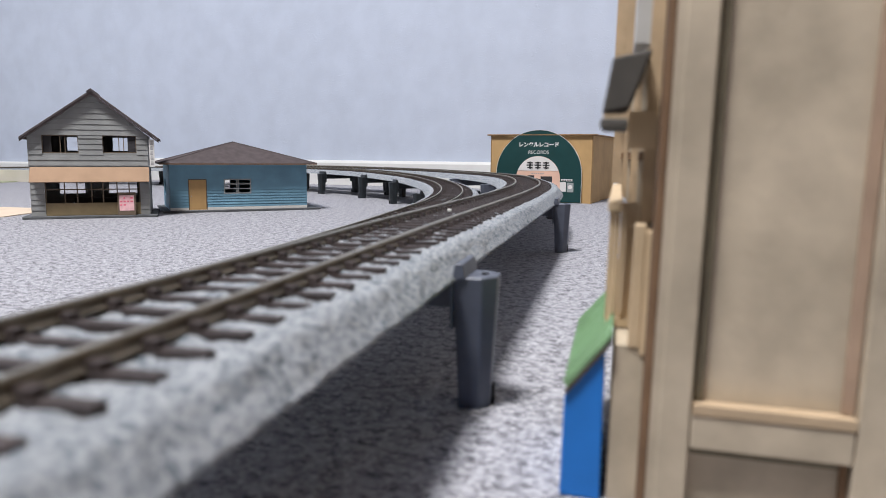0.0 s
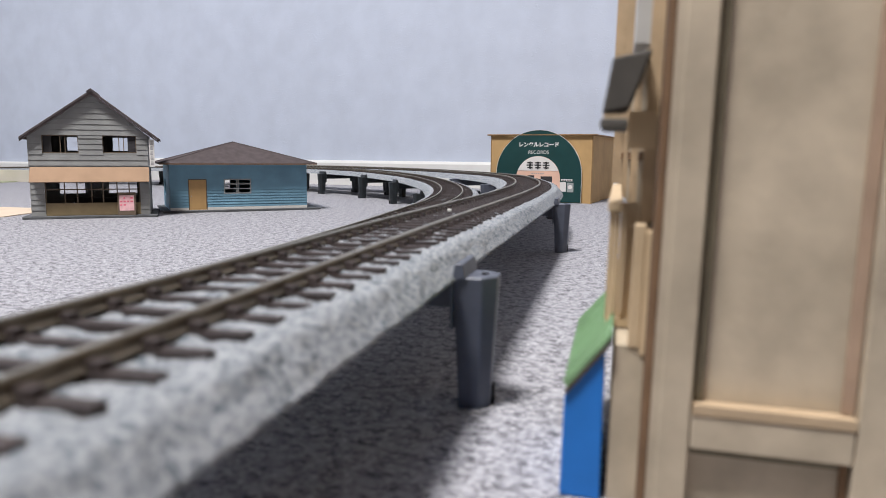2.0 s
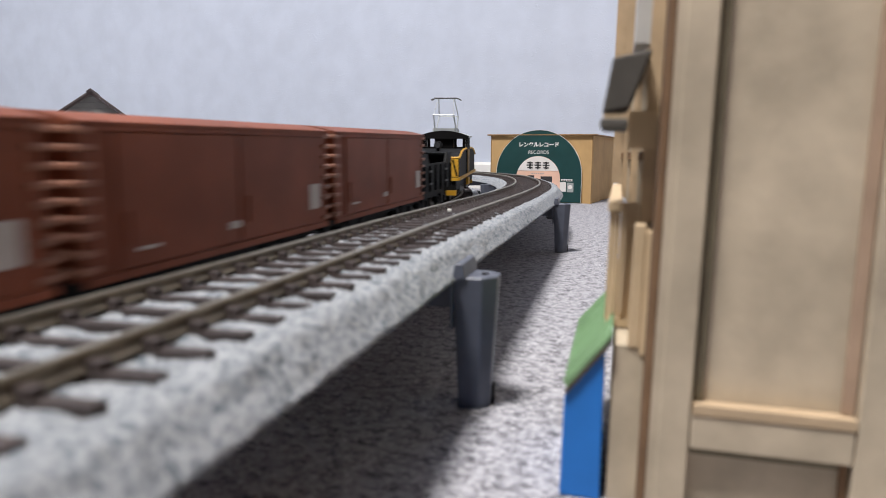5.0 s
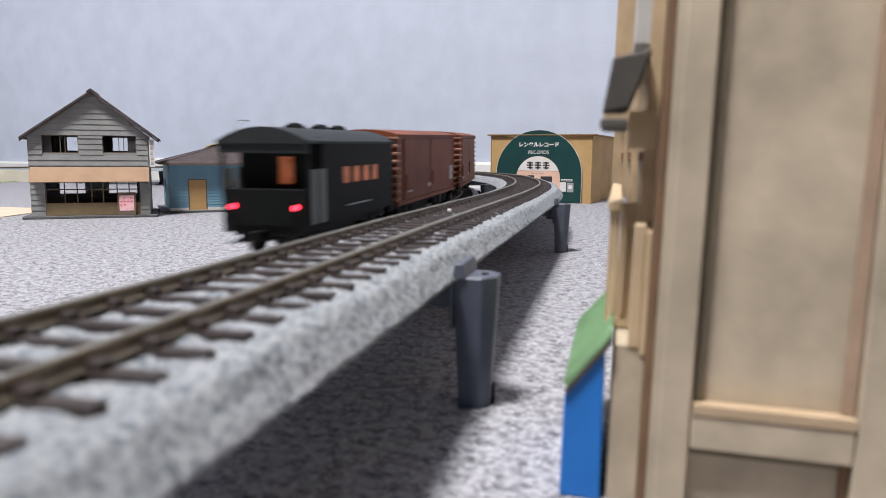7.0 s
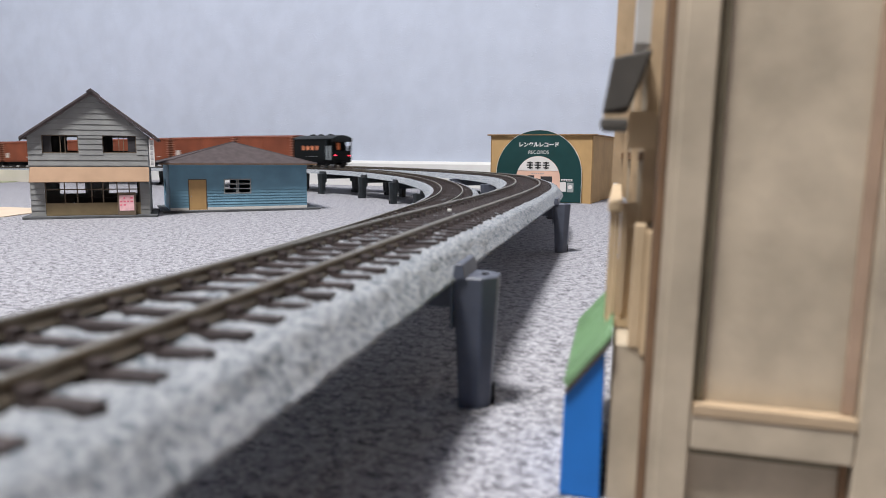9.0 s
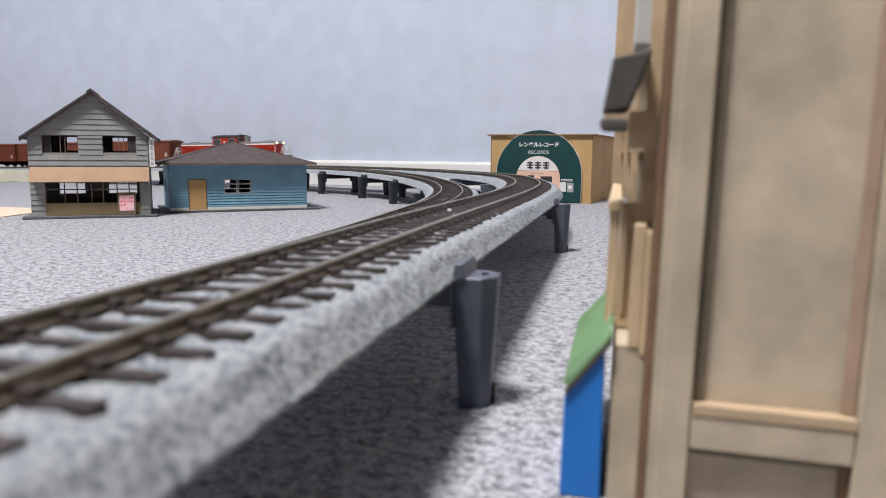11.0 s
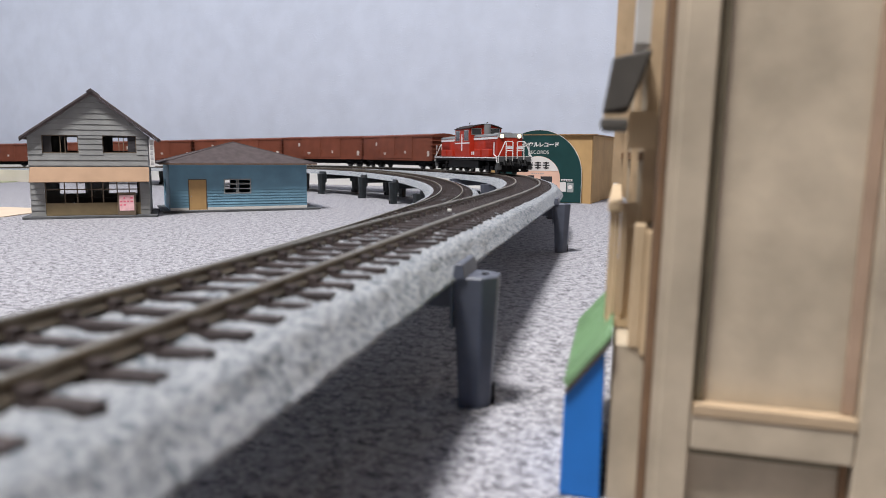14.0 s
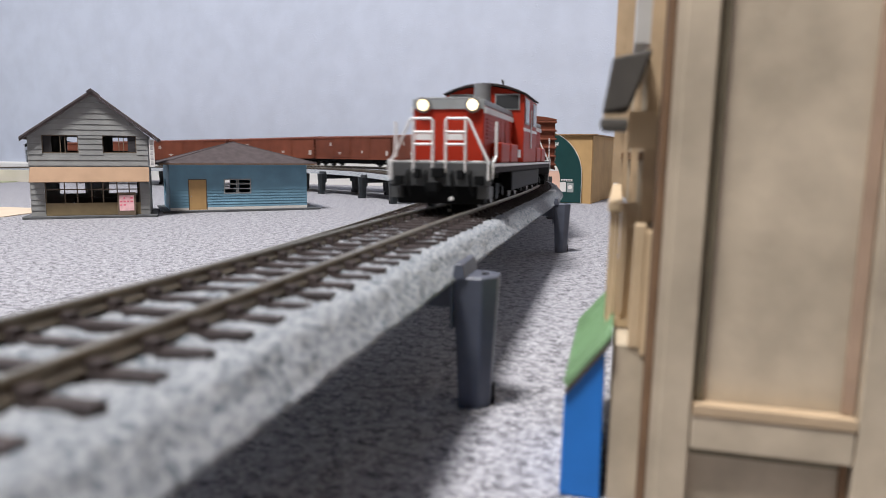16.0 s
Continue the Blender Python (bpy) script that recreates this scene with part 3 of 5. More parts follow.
def record_store():
    W, Dp, H = 0.1242, 0.160, 0.0790
    m = place(0.0578, 0.8867, -22)
    st = thing("record_shop", m, "ochre card model shop with a round dark green sign", "shop")
    part("front_wall", walls_with_holes(Build(), W, 0, H, 0, 0.002, [(0.046, 0.062, 0.0, 0.031), (0.066, 0.086, 0.0, 0.031)]), M["kraft"], st)
    part("back_wall", Build().box(0, W, Dp - 0.002, Dp, 0, H), M["kraft"], st)
    for x in (0.0, W - 0.002):
        part("side_wall", Build().box(x, x + 0.002, 0.002, Dp - 0.002, 0, H), M["kraft"], st)
    part("roof", Build().box(-0.004, W + 0.0035, -0.0035, Dp + 0.003, H, H + 0.0016), M["kraft_dark"], st, "flat brown card roof", bevel=0.0003)
    for x in (0.0, W - 0.0008):
        part("corner_strip", Build().box(x, x + 0.0008, -0.0006, -0.0001, 0, H - 0.0002), M["kraft_dark"], st)
    part("floor_inside", Build().box(0.003, W - 0.003, 0.003, Dp - 0.003, 0.0, 0.0012), M["inside"], st, "dark interior")
    cx = 0.0605
    R, r = 0.0518, 0.0268
    ring = Build()
    zc, zi = 0.0300, 0.0215

    def arch(rad, z, n=44):
        pts = [(cx + rad, 0.0008)]
        pts += [(cx + rad * math.cos(math.pi * k / n), z + rad * math.sin(math.pi * k / n)) for k in range(n + 1)]
        return pts + [(cx - rad, 0.0008)]

    sign = part("round_sign", ring.prism(arch(R, zc + 0.0035), "y", -0.0034, -0.0016), M["green_sign"], st, "large dark green round-topped sign")
    edge = Build()
    outer, inn = arch(R + 0.0004, zc + 0.0035), arch(R + 0.0001, zc + 0.0035)
    n = len(outer)
    edge.add([(x, y, z) for y in (-0.0036, -0.0015) for pts in (outer, inn) for x, z in pts],
             [(i, i + 1, n + i + 1, n + i) for i in range(n - 1)] + [(2 * n + i, 2 * n + i + 1, 3 * n + i + 1, 3 * n + i) for i in range(n - 1)]
             + [(i, i + 1, 2 * n + i + 1, 2 * n + i) for i in range(n - 1)] + [(n + i, n + i + 1, 3 * n + i + 1, 3 * n + i) for i in range(n - 1)])
    part("pale_rim", edge, M["white_card"], sign)
    disc_pts = arch(r, zi + 0.0065)
    half = part("inner_disc", Build().prism(disc_pts, "y", -0.0040, -0.0035), M["pink_sign"], sign, "salmon inner disc")
    a0 = math.asin(0.36)
    half_disc_b = Build()
    half_disc(half_disc_b, cx, zi + 0.0065, r - 0.0002, r - 0.0002, -0.0043, -0.0040, 30, a0, math.pi - a0)
    part("white_band", half_disc_b, M["white_sign"], half, "white upper half of the disc")
    writing("lettering", "レンタルレコード", 0.0062, M["white_sign"], sign, pose(cx, -0.0036, 0.0680, 90), bold=0.00025)
    writing("lettering", "RECORDS", 0.0057, M["white_sign"], sign, pose(cx, -0.0036, 0.0592, 90))
    for gx in (-0.0098, 0.0, 0.0098):
        for k, (w, z) in enumerate(((0.0070, 0.0462), (0.0082, 0.0434), (0.0064, 0.0404))):
            part("printed_bar", Build().box(cx + gx - w / 2, cx + gx + w / 2, -0.0046, -0.0043, z, z + 0.0014), M["ink"], half)
        part("printed_bar", Build().box(cx + gx - 0.0009, cx + gx + 0.0009, -0.0047, -0.0044, 0.0396, 0.0482), M["ink"], half)
    for k in range(6):
        part("printed_bar", Build().box(cx - 0.008 + k * 0.0027, cx - 0.0062 + k * 0.0027, -0.0042, -0.0040, 0.0338, 0.0345), M["ink_grey"], half)
    for x0, x1, z0, z1 in ((0.0480, 0.0560, 0.0205, 0.0320), (0.0640, 0.0780, 0.0155, 0.0310)):
        part("window", Build().box(x0, x1, -0.0043, -0.0039, z0, z1), M["inside"], half, "dark shop window")
    part("notice", Build().box(0.0870, 0.0945, -0.0038, -0.0034, 0.0135, 0.0245), M["white_sign"], sign, "white printed notice")
    n2 = part("notice", Build().box(0.0958, 0.1035, -0.0038, -0.0034, 0.0130, 0.0240), M["frame_grey"], sign, "grey printed notice")
    part("printed_shape", Build().disc((0.0996, -0.0040, 0.0190), 0.0026, "y", 0.0003, 16), M["white_sign"], n2)
    n3 = part("notice", Build().box(0.0888, 0.1020, -0.0038, -0.0034, 0.0258, 0.0282), M["white_sign"], sign)
    for k in range(4):
        part("printed_bar", Build().box(0.0900 + k * 0.0029, 0.0918 + k * 0.0029, -0.0040, -0.0038, 0.0264, 0.0276), M["ink"], n3)


def near_building():
    """Laser-cut card house beside the line; local x along its side wall, y along the street front."""
    m = pose(0.0308, 0.1060, 0, 0, 1.1, -13.67)  # stands a little out of plumb
    nb = thing("card_building", m, "unpainted beige laser-cut card building with balcony and green awning", "building")
    L, Wd, H = 0.128, 0.072, 0.118
    part("side_wall", Build().box(0.0, Wd, 0.0, 0.002, 0.0, H), M["mdf"], nb, "grey-beige card side wall")
    part("corner_post", Build().box(0.0007, 0.0020, -0.0024, -0.0001, 0.0, H), M["mdf"], nb, "beige corner post")
    part("corner_edge", Build().box(-0.0005, 0.0006, -0.0020, 0.0030, 0.0, H), M["mdf_brown"], nb, "burnt brown cut edge")
    part("panel_post", Build().box(0.0020, 0.0064, -0.0026, -0.0001, 0.0, H), M["mdf"], nb, bevel=0.0002)
    part("panel_post", Build().box(0.0288, 0.0365, -0.0026, -0.0001, 0.0, H), M["mdf"], nb, bevel=0.0002)
    part("panel_rail", Build().box(0.0066, 0.0286, -0.0026, -0.0001, 0.0140, 0.0192), M["mdf"], nb, "beige cross rail", bevel=0.0002)
    part("rail_edge", Build().box(0.0066, 0.0286, -0.0028, -0.0001, 0.0193, 0.0208), M["mdf_warm"], nb, "raw pale upper edge of the rail")
    part("panel_edge", Build().box(0.0270, 0.0286, -0.0009, -0.0001, 0.0210, H), M["pink_edge"], nb)
    part("panel_edge", Build().box(0.0276, 0.0286, -0.0009, -0.0001, 0.0, 0.0138), M["mdf_brown"], nb)
    part("panel_edge", Build().box(0.0366, 0.0372, -0.0012, -0.0001, 0.0, H), M["mdf_brown"], nb)
    # Thin strips paint in the shadow beside the post and below the rail
    part("panel_edge", Build().box(0.0066, 0.0080, -0.0010, -0.0001, 0.0210, H), M["groove_shade"], nb, "dark olive strip painted as shade beside the panel post")
    part("panel_edge", Build().box(0.0068, 0.0273, -0.0008, -0.0001, 0.0126, 0.0138), M["groove_shade"], nb)
    holes = [(0.012, 0.034, 0.048, 0.070), (0.050, 0.078, 0.048, 0.070), (0.092, 0.114, 0.048, 0.070)]
    part("street_front", walls_with_holes(Build(), L - 0.0045, 0.0, H, -0.002, 0.0, holes), M["mdf"], nb, m=Matrix(((0, -1, 0, 0.0), (1, 0, 0, 0.0032), (0, 0, 1, 0), (0, 0, 0, 1))))
    part("back_wall", Build().box(0.002, Wd, L - 0.001, L, 0.0, H), M["mdf"], nb)
    part("far_wall", Build().box(Wd - 0.002, Wd, 0.0021, L - 0.0011, 0.0, H), M["mdf"], nb)
    part("inner_wall", Build().box(0.012, 0.013, 0.003, L - 0.003, 0.0, H), M["mdf_brown"], nb, "brown inner wall")
    part("ceiling_card", Build().box(0.002, Wd - 0.002, 0.0021, L - 0.0011, H - 0.002, H - 0.0002), M["mdf"], nb)
    for k, (y0, y1, _, _) in enumerate(holes):
        deep = 0.0022 + 0.0014 * k
        w = part("window_frame", Build().box(-deep, -0.0001, y0 + 0.001, y0 + 0.003, 0.046, 0.088), M["wood_brown"], nb, "brown wooden window post")
        part("upright", Build().box(-deep - 0.0004, -0.0001, (y0 + y1) / 2 + 0.0022, (y0 + y1) / 2 + 0.0036, 0.046, 0.086), M["mdf"], w)
        part("window_frame", Build().box(-deep - 0.0010, -0.0001, y1 + 0.0036, y1 + 0.0056, 0.046, 0.088), M["wood_brown"], nb)
        part("window_rail", Build().box(-deep - 0.0006, -0.0001, y0 + 0.0032, (y0 + y1) / 2 + 0.0020, 0.0560, 0.0575), M["mdf_brown"], w)
    part("upper_panel", Build().box(-0.0046, -0.0001, 0.022, 0.040, 0.076, H), M["pale_grey"], nb, "pale grey upper wall panel", bevel=0.0002)
    part("upper_post", Build().box(-0.0042, -0.0001, 0.050, 0.053, 0.078, H), M["pale_grey"], nb, "pale grey upper post")
    part("upper_post", Build().box(-0.0060, -0.0001, 0.066, 0.069, 0.076, H), M["wood_brown"], nb)
    part("upper_post", Build().box(-0.0088, -0.0001, 0.094, 0.097, 0.074, H), M["wood_brown"], nb)
    part("front_trim", Build().box(-0.0078, -0.0001, 0.098, 0.102, 0.0490, 0.0735), M["wood_brown"], nb, "brown wooden trim")
    eave = part("small_eave", Build().prism([(-0.0090, 0.0632), (-0.0050, 0.0642), (-0.0020, 0.0728), (-0.0078, 0.0716)], "y", 0.0048, 0.0190), M["eave_dark"], nb, "dark grey little eave", bevel=0.0003)
    part("eave_lip", Build().box(-0.0092, -0.0050, 0.0046, 0.0188, 0.0608, 0.0624), M["eave_dark"], eave, bevel=0.0003)
    part("eave_batten", Build().box(-0.0088, -0.0052, 0.0050, 0.0186, 0.0625, 0.0631), M["wood_pale"], eave, "pale batten under the eave")
    part("eave_bracket", Build().box(-0.0048, -0.0003, 0.0120, 0.0135, 0.0580, 0.0640), M["wood_pale"], eave, "pale bracket")
    bal = part("balcony", Build().box(-0.0062, -0.0052, 0.018, 0.092, 0.0285, 0.0468), M["wood_pale"], nb, "pale wood balcony front")
    for y in (0.018, 0.036, 0.054, 0.072, 0.090):
        part("baluster", Build().box(-0.0070, -0.0063, y, y + 0.0020, 0.0280, 0.0470), M["wood_pale"], bal)
    part("balcony_side", Build().box(-0.0051, -0.0002, 0.018, 0.0190, 0.0285, 0.0488), M["wood_pale"], bal)
    for x0, x1 in ((-0.0046, -0.0040), (-0.0018, -0.0012)):
        part("side_strip", Build().box(x0, x1, 0.0172, 0.0179, 0.0292, 0.0470), M["mdf_warm"], bal)
    part("handrail", Build().box(-0.0074, -0.0050, 0.0172, 0.0928, 0.0471, 0.0490), M["wood_pale"], bal, bevel=0.0002)
    part("balcony_floor", Build().box(-0.0068, -0.0002, 0.0175, 0.0925, 0.0268, 0.0284), M["wood_pale"], bal)
    part("near_post", Build().box(-0.0030, -0.0012, 0.0062, 0.0080, 0.0262, 0.0462), M["wood_pale"], bal, "pale corner post", bevel=0.0002)
    part("near_panel", Build().box(-0.0012, -0.0002, 0.0062, 0.0175, 0.0252, 0.0450), M["wood_pale"], bal)
    part("shop_front", Build().box(-0.0050, -0.0002, 0.0065, 0.060, 0.0, 0.0264), M["mdf"], nb, "beige ground-floor front")
    aw = part("awning", Build().prism([(-0.0054, 0.0290), (-0.0054, 0.0278), (-0.0122, 0.0186), (-0.0128, 0.0198)], "y", 0.0052, 0.0510), M["green_awning"], nb, "ribbed green painted awning", bevel=0.0002)
    for k in range(12):
        part("rib", Build().prism([(-0.0054, 0.0293), (-0.0054, 0.0283), (-0.0125, 0.0191), (-0.0129, 0.0201)], "y", 0.0056 + k * 0.004, 0.0061 + k * 0.004), M["green_awning"], aw)
    part("awning_edge", Build().prism([(-0.0054, 0.0277), (-0.0054, 0.0268), (-0.0124, 0.0175), (-0.0124, 0.0185)], "y", 0.0050, 0.0062), M["eave_dark"], aw, "dark cut edge")
    sheet = thing("blue_panel", m @ pose(-0.0126, 0.0056, 0), "bright blue upright sheet under the green awning", "panel")
    part("sheet", Build().prism([(0.0, 0.0), (0.0066, 0.0), (0.0062, 0.0255), (0.0, 0.0172)], "y", 0.0, 0.0010), M["blue_sheet"], sheet, bevel=0.0002)
    part("fold", Build().prism([(0.0001, 0.0), (0.0012, 0.0), (0.0012, 0.0186), (0.0001, 0.0175)], "y", 0.0012, 0.030), M["blue_sheet"], sheet)


M["wood_brown"] = material("warm_brown_wood", (0.50, 0.37, 0.235), 0.7, vary=0.12, scale=140)



# ---- rolling stock: local x forwards, y to the left, z up from the rail head ----
M["black"] = material("matt_black_paint", (0.005, 0.0055, 0.006), 0.6, vary=0.2, scale=150, spec=0.15)
M["green_black"] = material("very_dark_green_paint", (0.005, 0.0065, 0.0065), 0.6, vary=0.15, scale=120, spec=0.15)
M["coach_roof"] = material("dark_grey_green_roof", (0.014, 0.018, 0.020), 0.6, vary=0.12, scale=120)
M["gold"] = material("golden_yellow_paint", (0.62, 0.34, 0.03), 0.5, vary=0.1, scale=120)
# The same gold, somewhat lighter on the end faces
M["gold_end"] = material("golden_yellow_lighter_ends", (0.72, 0.40, 0.04), 0.5, vary=0.1, scale=120)
M["gold_dim"] = material("brown_gold_paint", (0.24, 0.135, 0.022), 0.5, vary=0.1, scale=120)
M["silver"] = material("silver_grey_paint", (0.42, 0.45, 0.46), 0.4, 0.3, vary=0.1, scale=120)
M["brown"] = material("red_brown_wagon_paint", (0.185, 0.056, 0.032), 0.55, spec=0.22, vary=0.1, scale=60, stains=0.15, stain_scale=25, per_object=0.07, bump=0.06)
M["brown_car"] = material("dull_brown_wagon_paint", (0.225, 0.066, 0.034), 0.55, spec=0.22, vary=0.1, scale=60, stains=0.15, stain_scale=25, per_object=0.07, bump=0.06)
# Rib brown is lightened to carry the sheen on the raised edges
M["brown_rib"] = material("brown_rib_with_sheen", (0.31, 0.14, 0.09), 0.5, vary=0.15, scale=120)
M["red"] = material("bright_red_engine_paint", (0.43, 0.032, 0.013), 0.5, spec=0.25, vary=0.06, scale=60, stains=0.05)
M["eng_grey"] = material("engine_grey_paint", (0.21, 0.215, 0.22), 0.45, vary=0.08, scale=120)
M["eng_dark"] = material("engine_dark_roof", (0.04, 0.033, 0.032), 0.75, spec=0.15, vary=0.15, scale=100)
M["beam_grey"] = material("dark_grey_beam_paint", (0.075, 0.078, 0.08), 0.5, vary=0.12, scale=200)
M["white"] = material("white_line_paint", (0.82, 0.81, 0.8), 0.45, vary=0.03)
M["glass_dark"] = material("dark_cab_glass", (0.05, 0.055, 0.06), 0.12, spec=0.6)
M["head_on"] = material("lit_headlamp", (1.0, 0.9, 0.72), 0.3, emit=2.0, emit_colour=(1.0, 0.78, 0.45))
M["tail_on"] = material("lit_tail_lamp", (0.9, 0.04, 0.06), 0.3, emit=5.0, emit_colour=(1.0, 0.03, 0.06))
M["window_on"] = material("warm_lit_window", (0.42, 0.16, 0.08), 0.4, emit=0.14, emit_colour=(1.0, 0.24, 0.07), vary=0.6, scale=130)
M["mark"] = material("off_white_marking", (0.55, 0.5, 0.46), 0.6, vary=0.1)


def bogie(parent, x, base=0.021, wheel=0.0052, name="bogie"):
    b = Build()
    for sg in (-1, 1):
        b.box(x - base / 2 - 0.004, x + base / 2 + 0.004, sg * 0.0118 - 0.0011, sg * 0.0118 + 0.0011, 0.0042, 0.0075)
        b.box(x - 0.003, x + 0.003, sg * 0.0126 - 0.0011, sg * 0.0126 + 0.0011, 0.0028, 0.0085)
        for w in (-1, 1):
            b.box(x + w * base / 2 - 0.002, x + w * base / 2 + 0.002, sg * 0.0128 - 0.0010, sg * 0.0128 + 0.0010, 0.0036, 0.0070)
    b.box(x - 0.002, x + 0.002, -0.011, 0.011, 0.0045, 0.0085)
    ob = part(name, b, M["black"], parent, "black truck frame")
    for w in (-1, 1):
        wb = Build()
        for sg in (-1, 1):
            wb.disc((x + w * base / 2, sg * 0.0083 - 0.0012, wheel), wheel, "y", 0.0024, 18)
        wb.tube([(x + w * base / 2, -0.0085, wheel), (x + w * base / 2, 0.0085, wheel)], 0.0009, 8)
        part("wheelset", wb, M["wheel"], ob, "dark metal wheels")
    return ob


M["wheel"] = material("dark_wheel_metal", (0.09, 0.085, 0.08), 0.4, 0.7, vary=0.15)


def coupler(parent, x, sg):
    part("coupler", Build().box(*sorted((x, x + sg * 0.0065)), -0.0012, 0.0012, 0.0075, 0.0098).box(*sorted((x + sg * 0.0055, x + sg * 0.0085)), -0.0022, 0.0016, 0.0070, 0.0103),
         M["black"], parent, bevel=0.0003)


def arched(width, z0, rise, n=10, lip=0.0):
    """Half outline of a curved roof, from right to left."""
    return [(-width / 2 + width * k / n, z0 + rise * (1 - (2 * k / n - 1) ** 2)) for k in range(n + 1)]


def goods_van(m, length, width, z0, eave, rise, mat, doors, ribs, label, category, group, marks):
    v = thing("covered_wagon", m, label, category, group)
    hx = length / 2
    part("underframe", Build().box(-hx, hx, -width * 0.36, width * 0.36, z0 - 0.004, z0).box(-hx * 0.45, hx * 0.45, -width * 0.30, width * 0.30, z0 - 0.0075, z0 - 0.004), M["black"], v, "black underframe")
    body = part("body", Build().box(-hx, hx, -width / 2, width / 2, z0, eave), mat, v, bevel=0.0003)
    roof_line = arched(width + 0.0016, eave, rise)
    part("roof", Build().prism(roof_line + [(width / 2 + 0.0008, eave - 0.0008), (-width / 2 - 0.0008, eave - 0.0008)], "x", -hx - 0.0008, hx + 0.0008), mat, v)
    for sg in (-1, 1):
        y = sg * width / 2
        for x0, x1 in doors:
            d = part("door", Build().box(x0, x1, *sorted((y, y + sg * 0.0007)), z0 + 0.0012, eave - 0.0022), mat, body, bevel=0.00015)
            part("door_bar", Build().box(x0 + 0.0025, x0 + 0.0031, *sorted((y + sg * 0.0007, y + sg * 0.0013)), z0 + 0.006, z0 + 0.0135), mat, d)
        part("top_rail", Build().box(-hx + 0.001, hx - 0.001, *sorted((y, y + sg * 0.0009)), eave - 0.0019, eave - 0.0010), mat, body)
        part("side_sill", Build().box(-hx, hx, *sorted((y, y + sg * 0.0006)), z0 - 0.0012, z0 + 0.0006), mat, body)
        for x, z, w, hgt in marks:
            part("printed_mark", Build().box(x, x + w, *sorted((y + sg * 0.0008, y + sg * 0.00095)), z, z + hgt), M["mark"], body, "off-white marking")
    for sg in (-1, 1):
        for k in range(ribs):
            z = z0 + 0.0022 + (eave - z0 - 0.004) * k / (ribs - 1)
            b = Build()
            w2 = width / 2
            b.prism([(-w2 - 0.0010, z - 0.0007), (-w2 - 0.0010, z + 0.0007), (w2 + 0.0010, z + 0.0007), (w2 + 0.0010, z - 0.0007)], "x", *sorted((sg * (hx - 0.0032), sg * (hx + 0.0011))))
            part("end_rib", b, M["brown_rib"] if ribs > 7 else mat, body, bevel=0.0003)
        coupler(v, sg * hx, sg)
    for sg in (-1, 1):
        bogie(v, sg * (hx - 0.024 if length > 0.14 else hx - 0.020), 0.021 if length > 0.14 else 0.018)
    return v


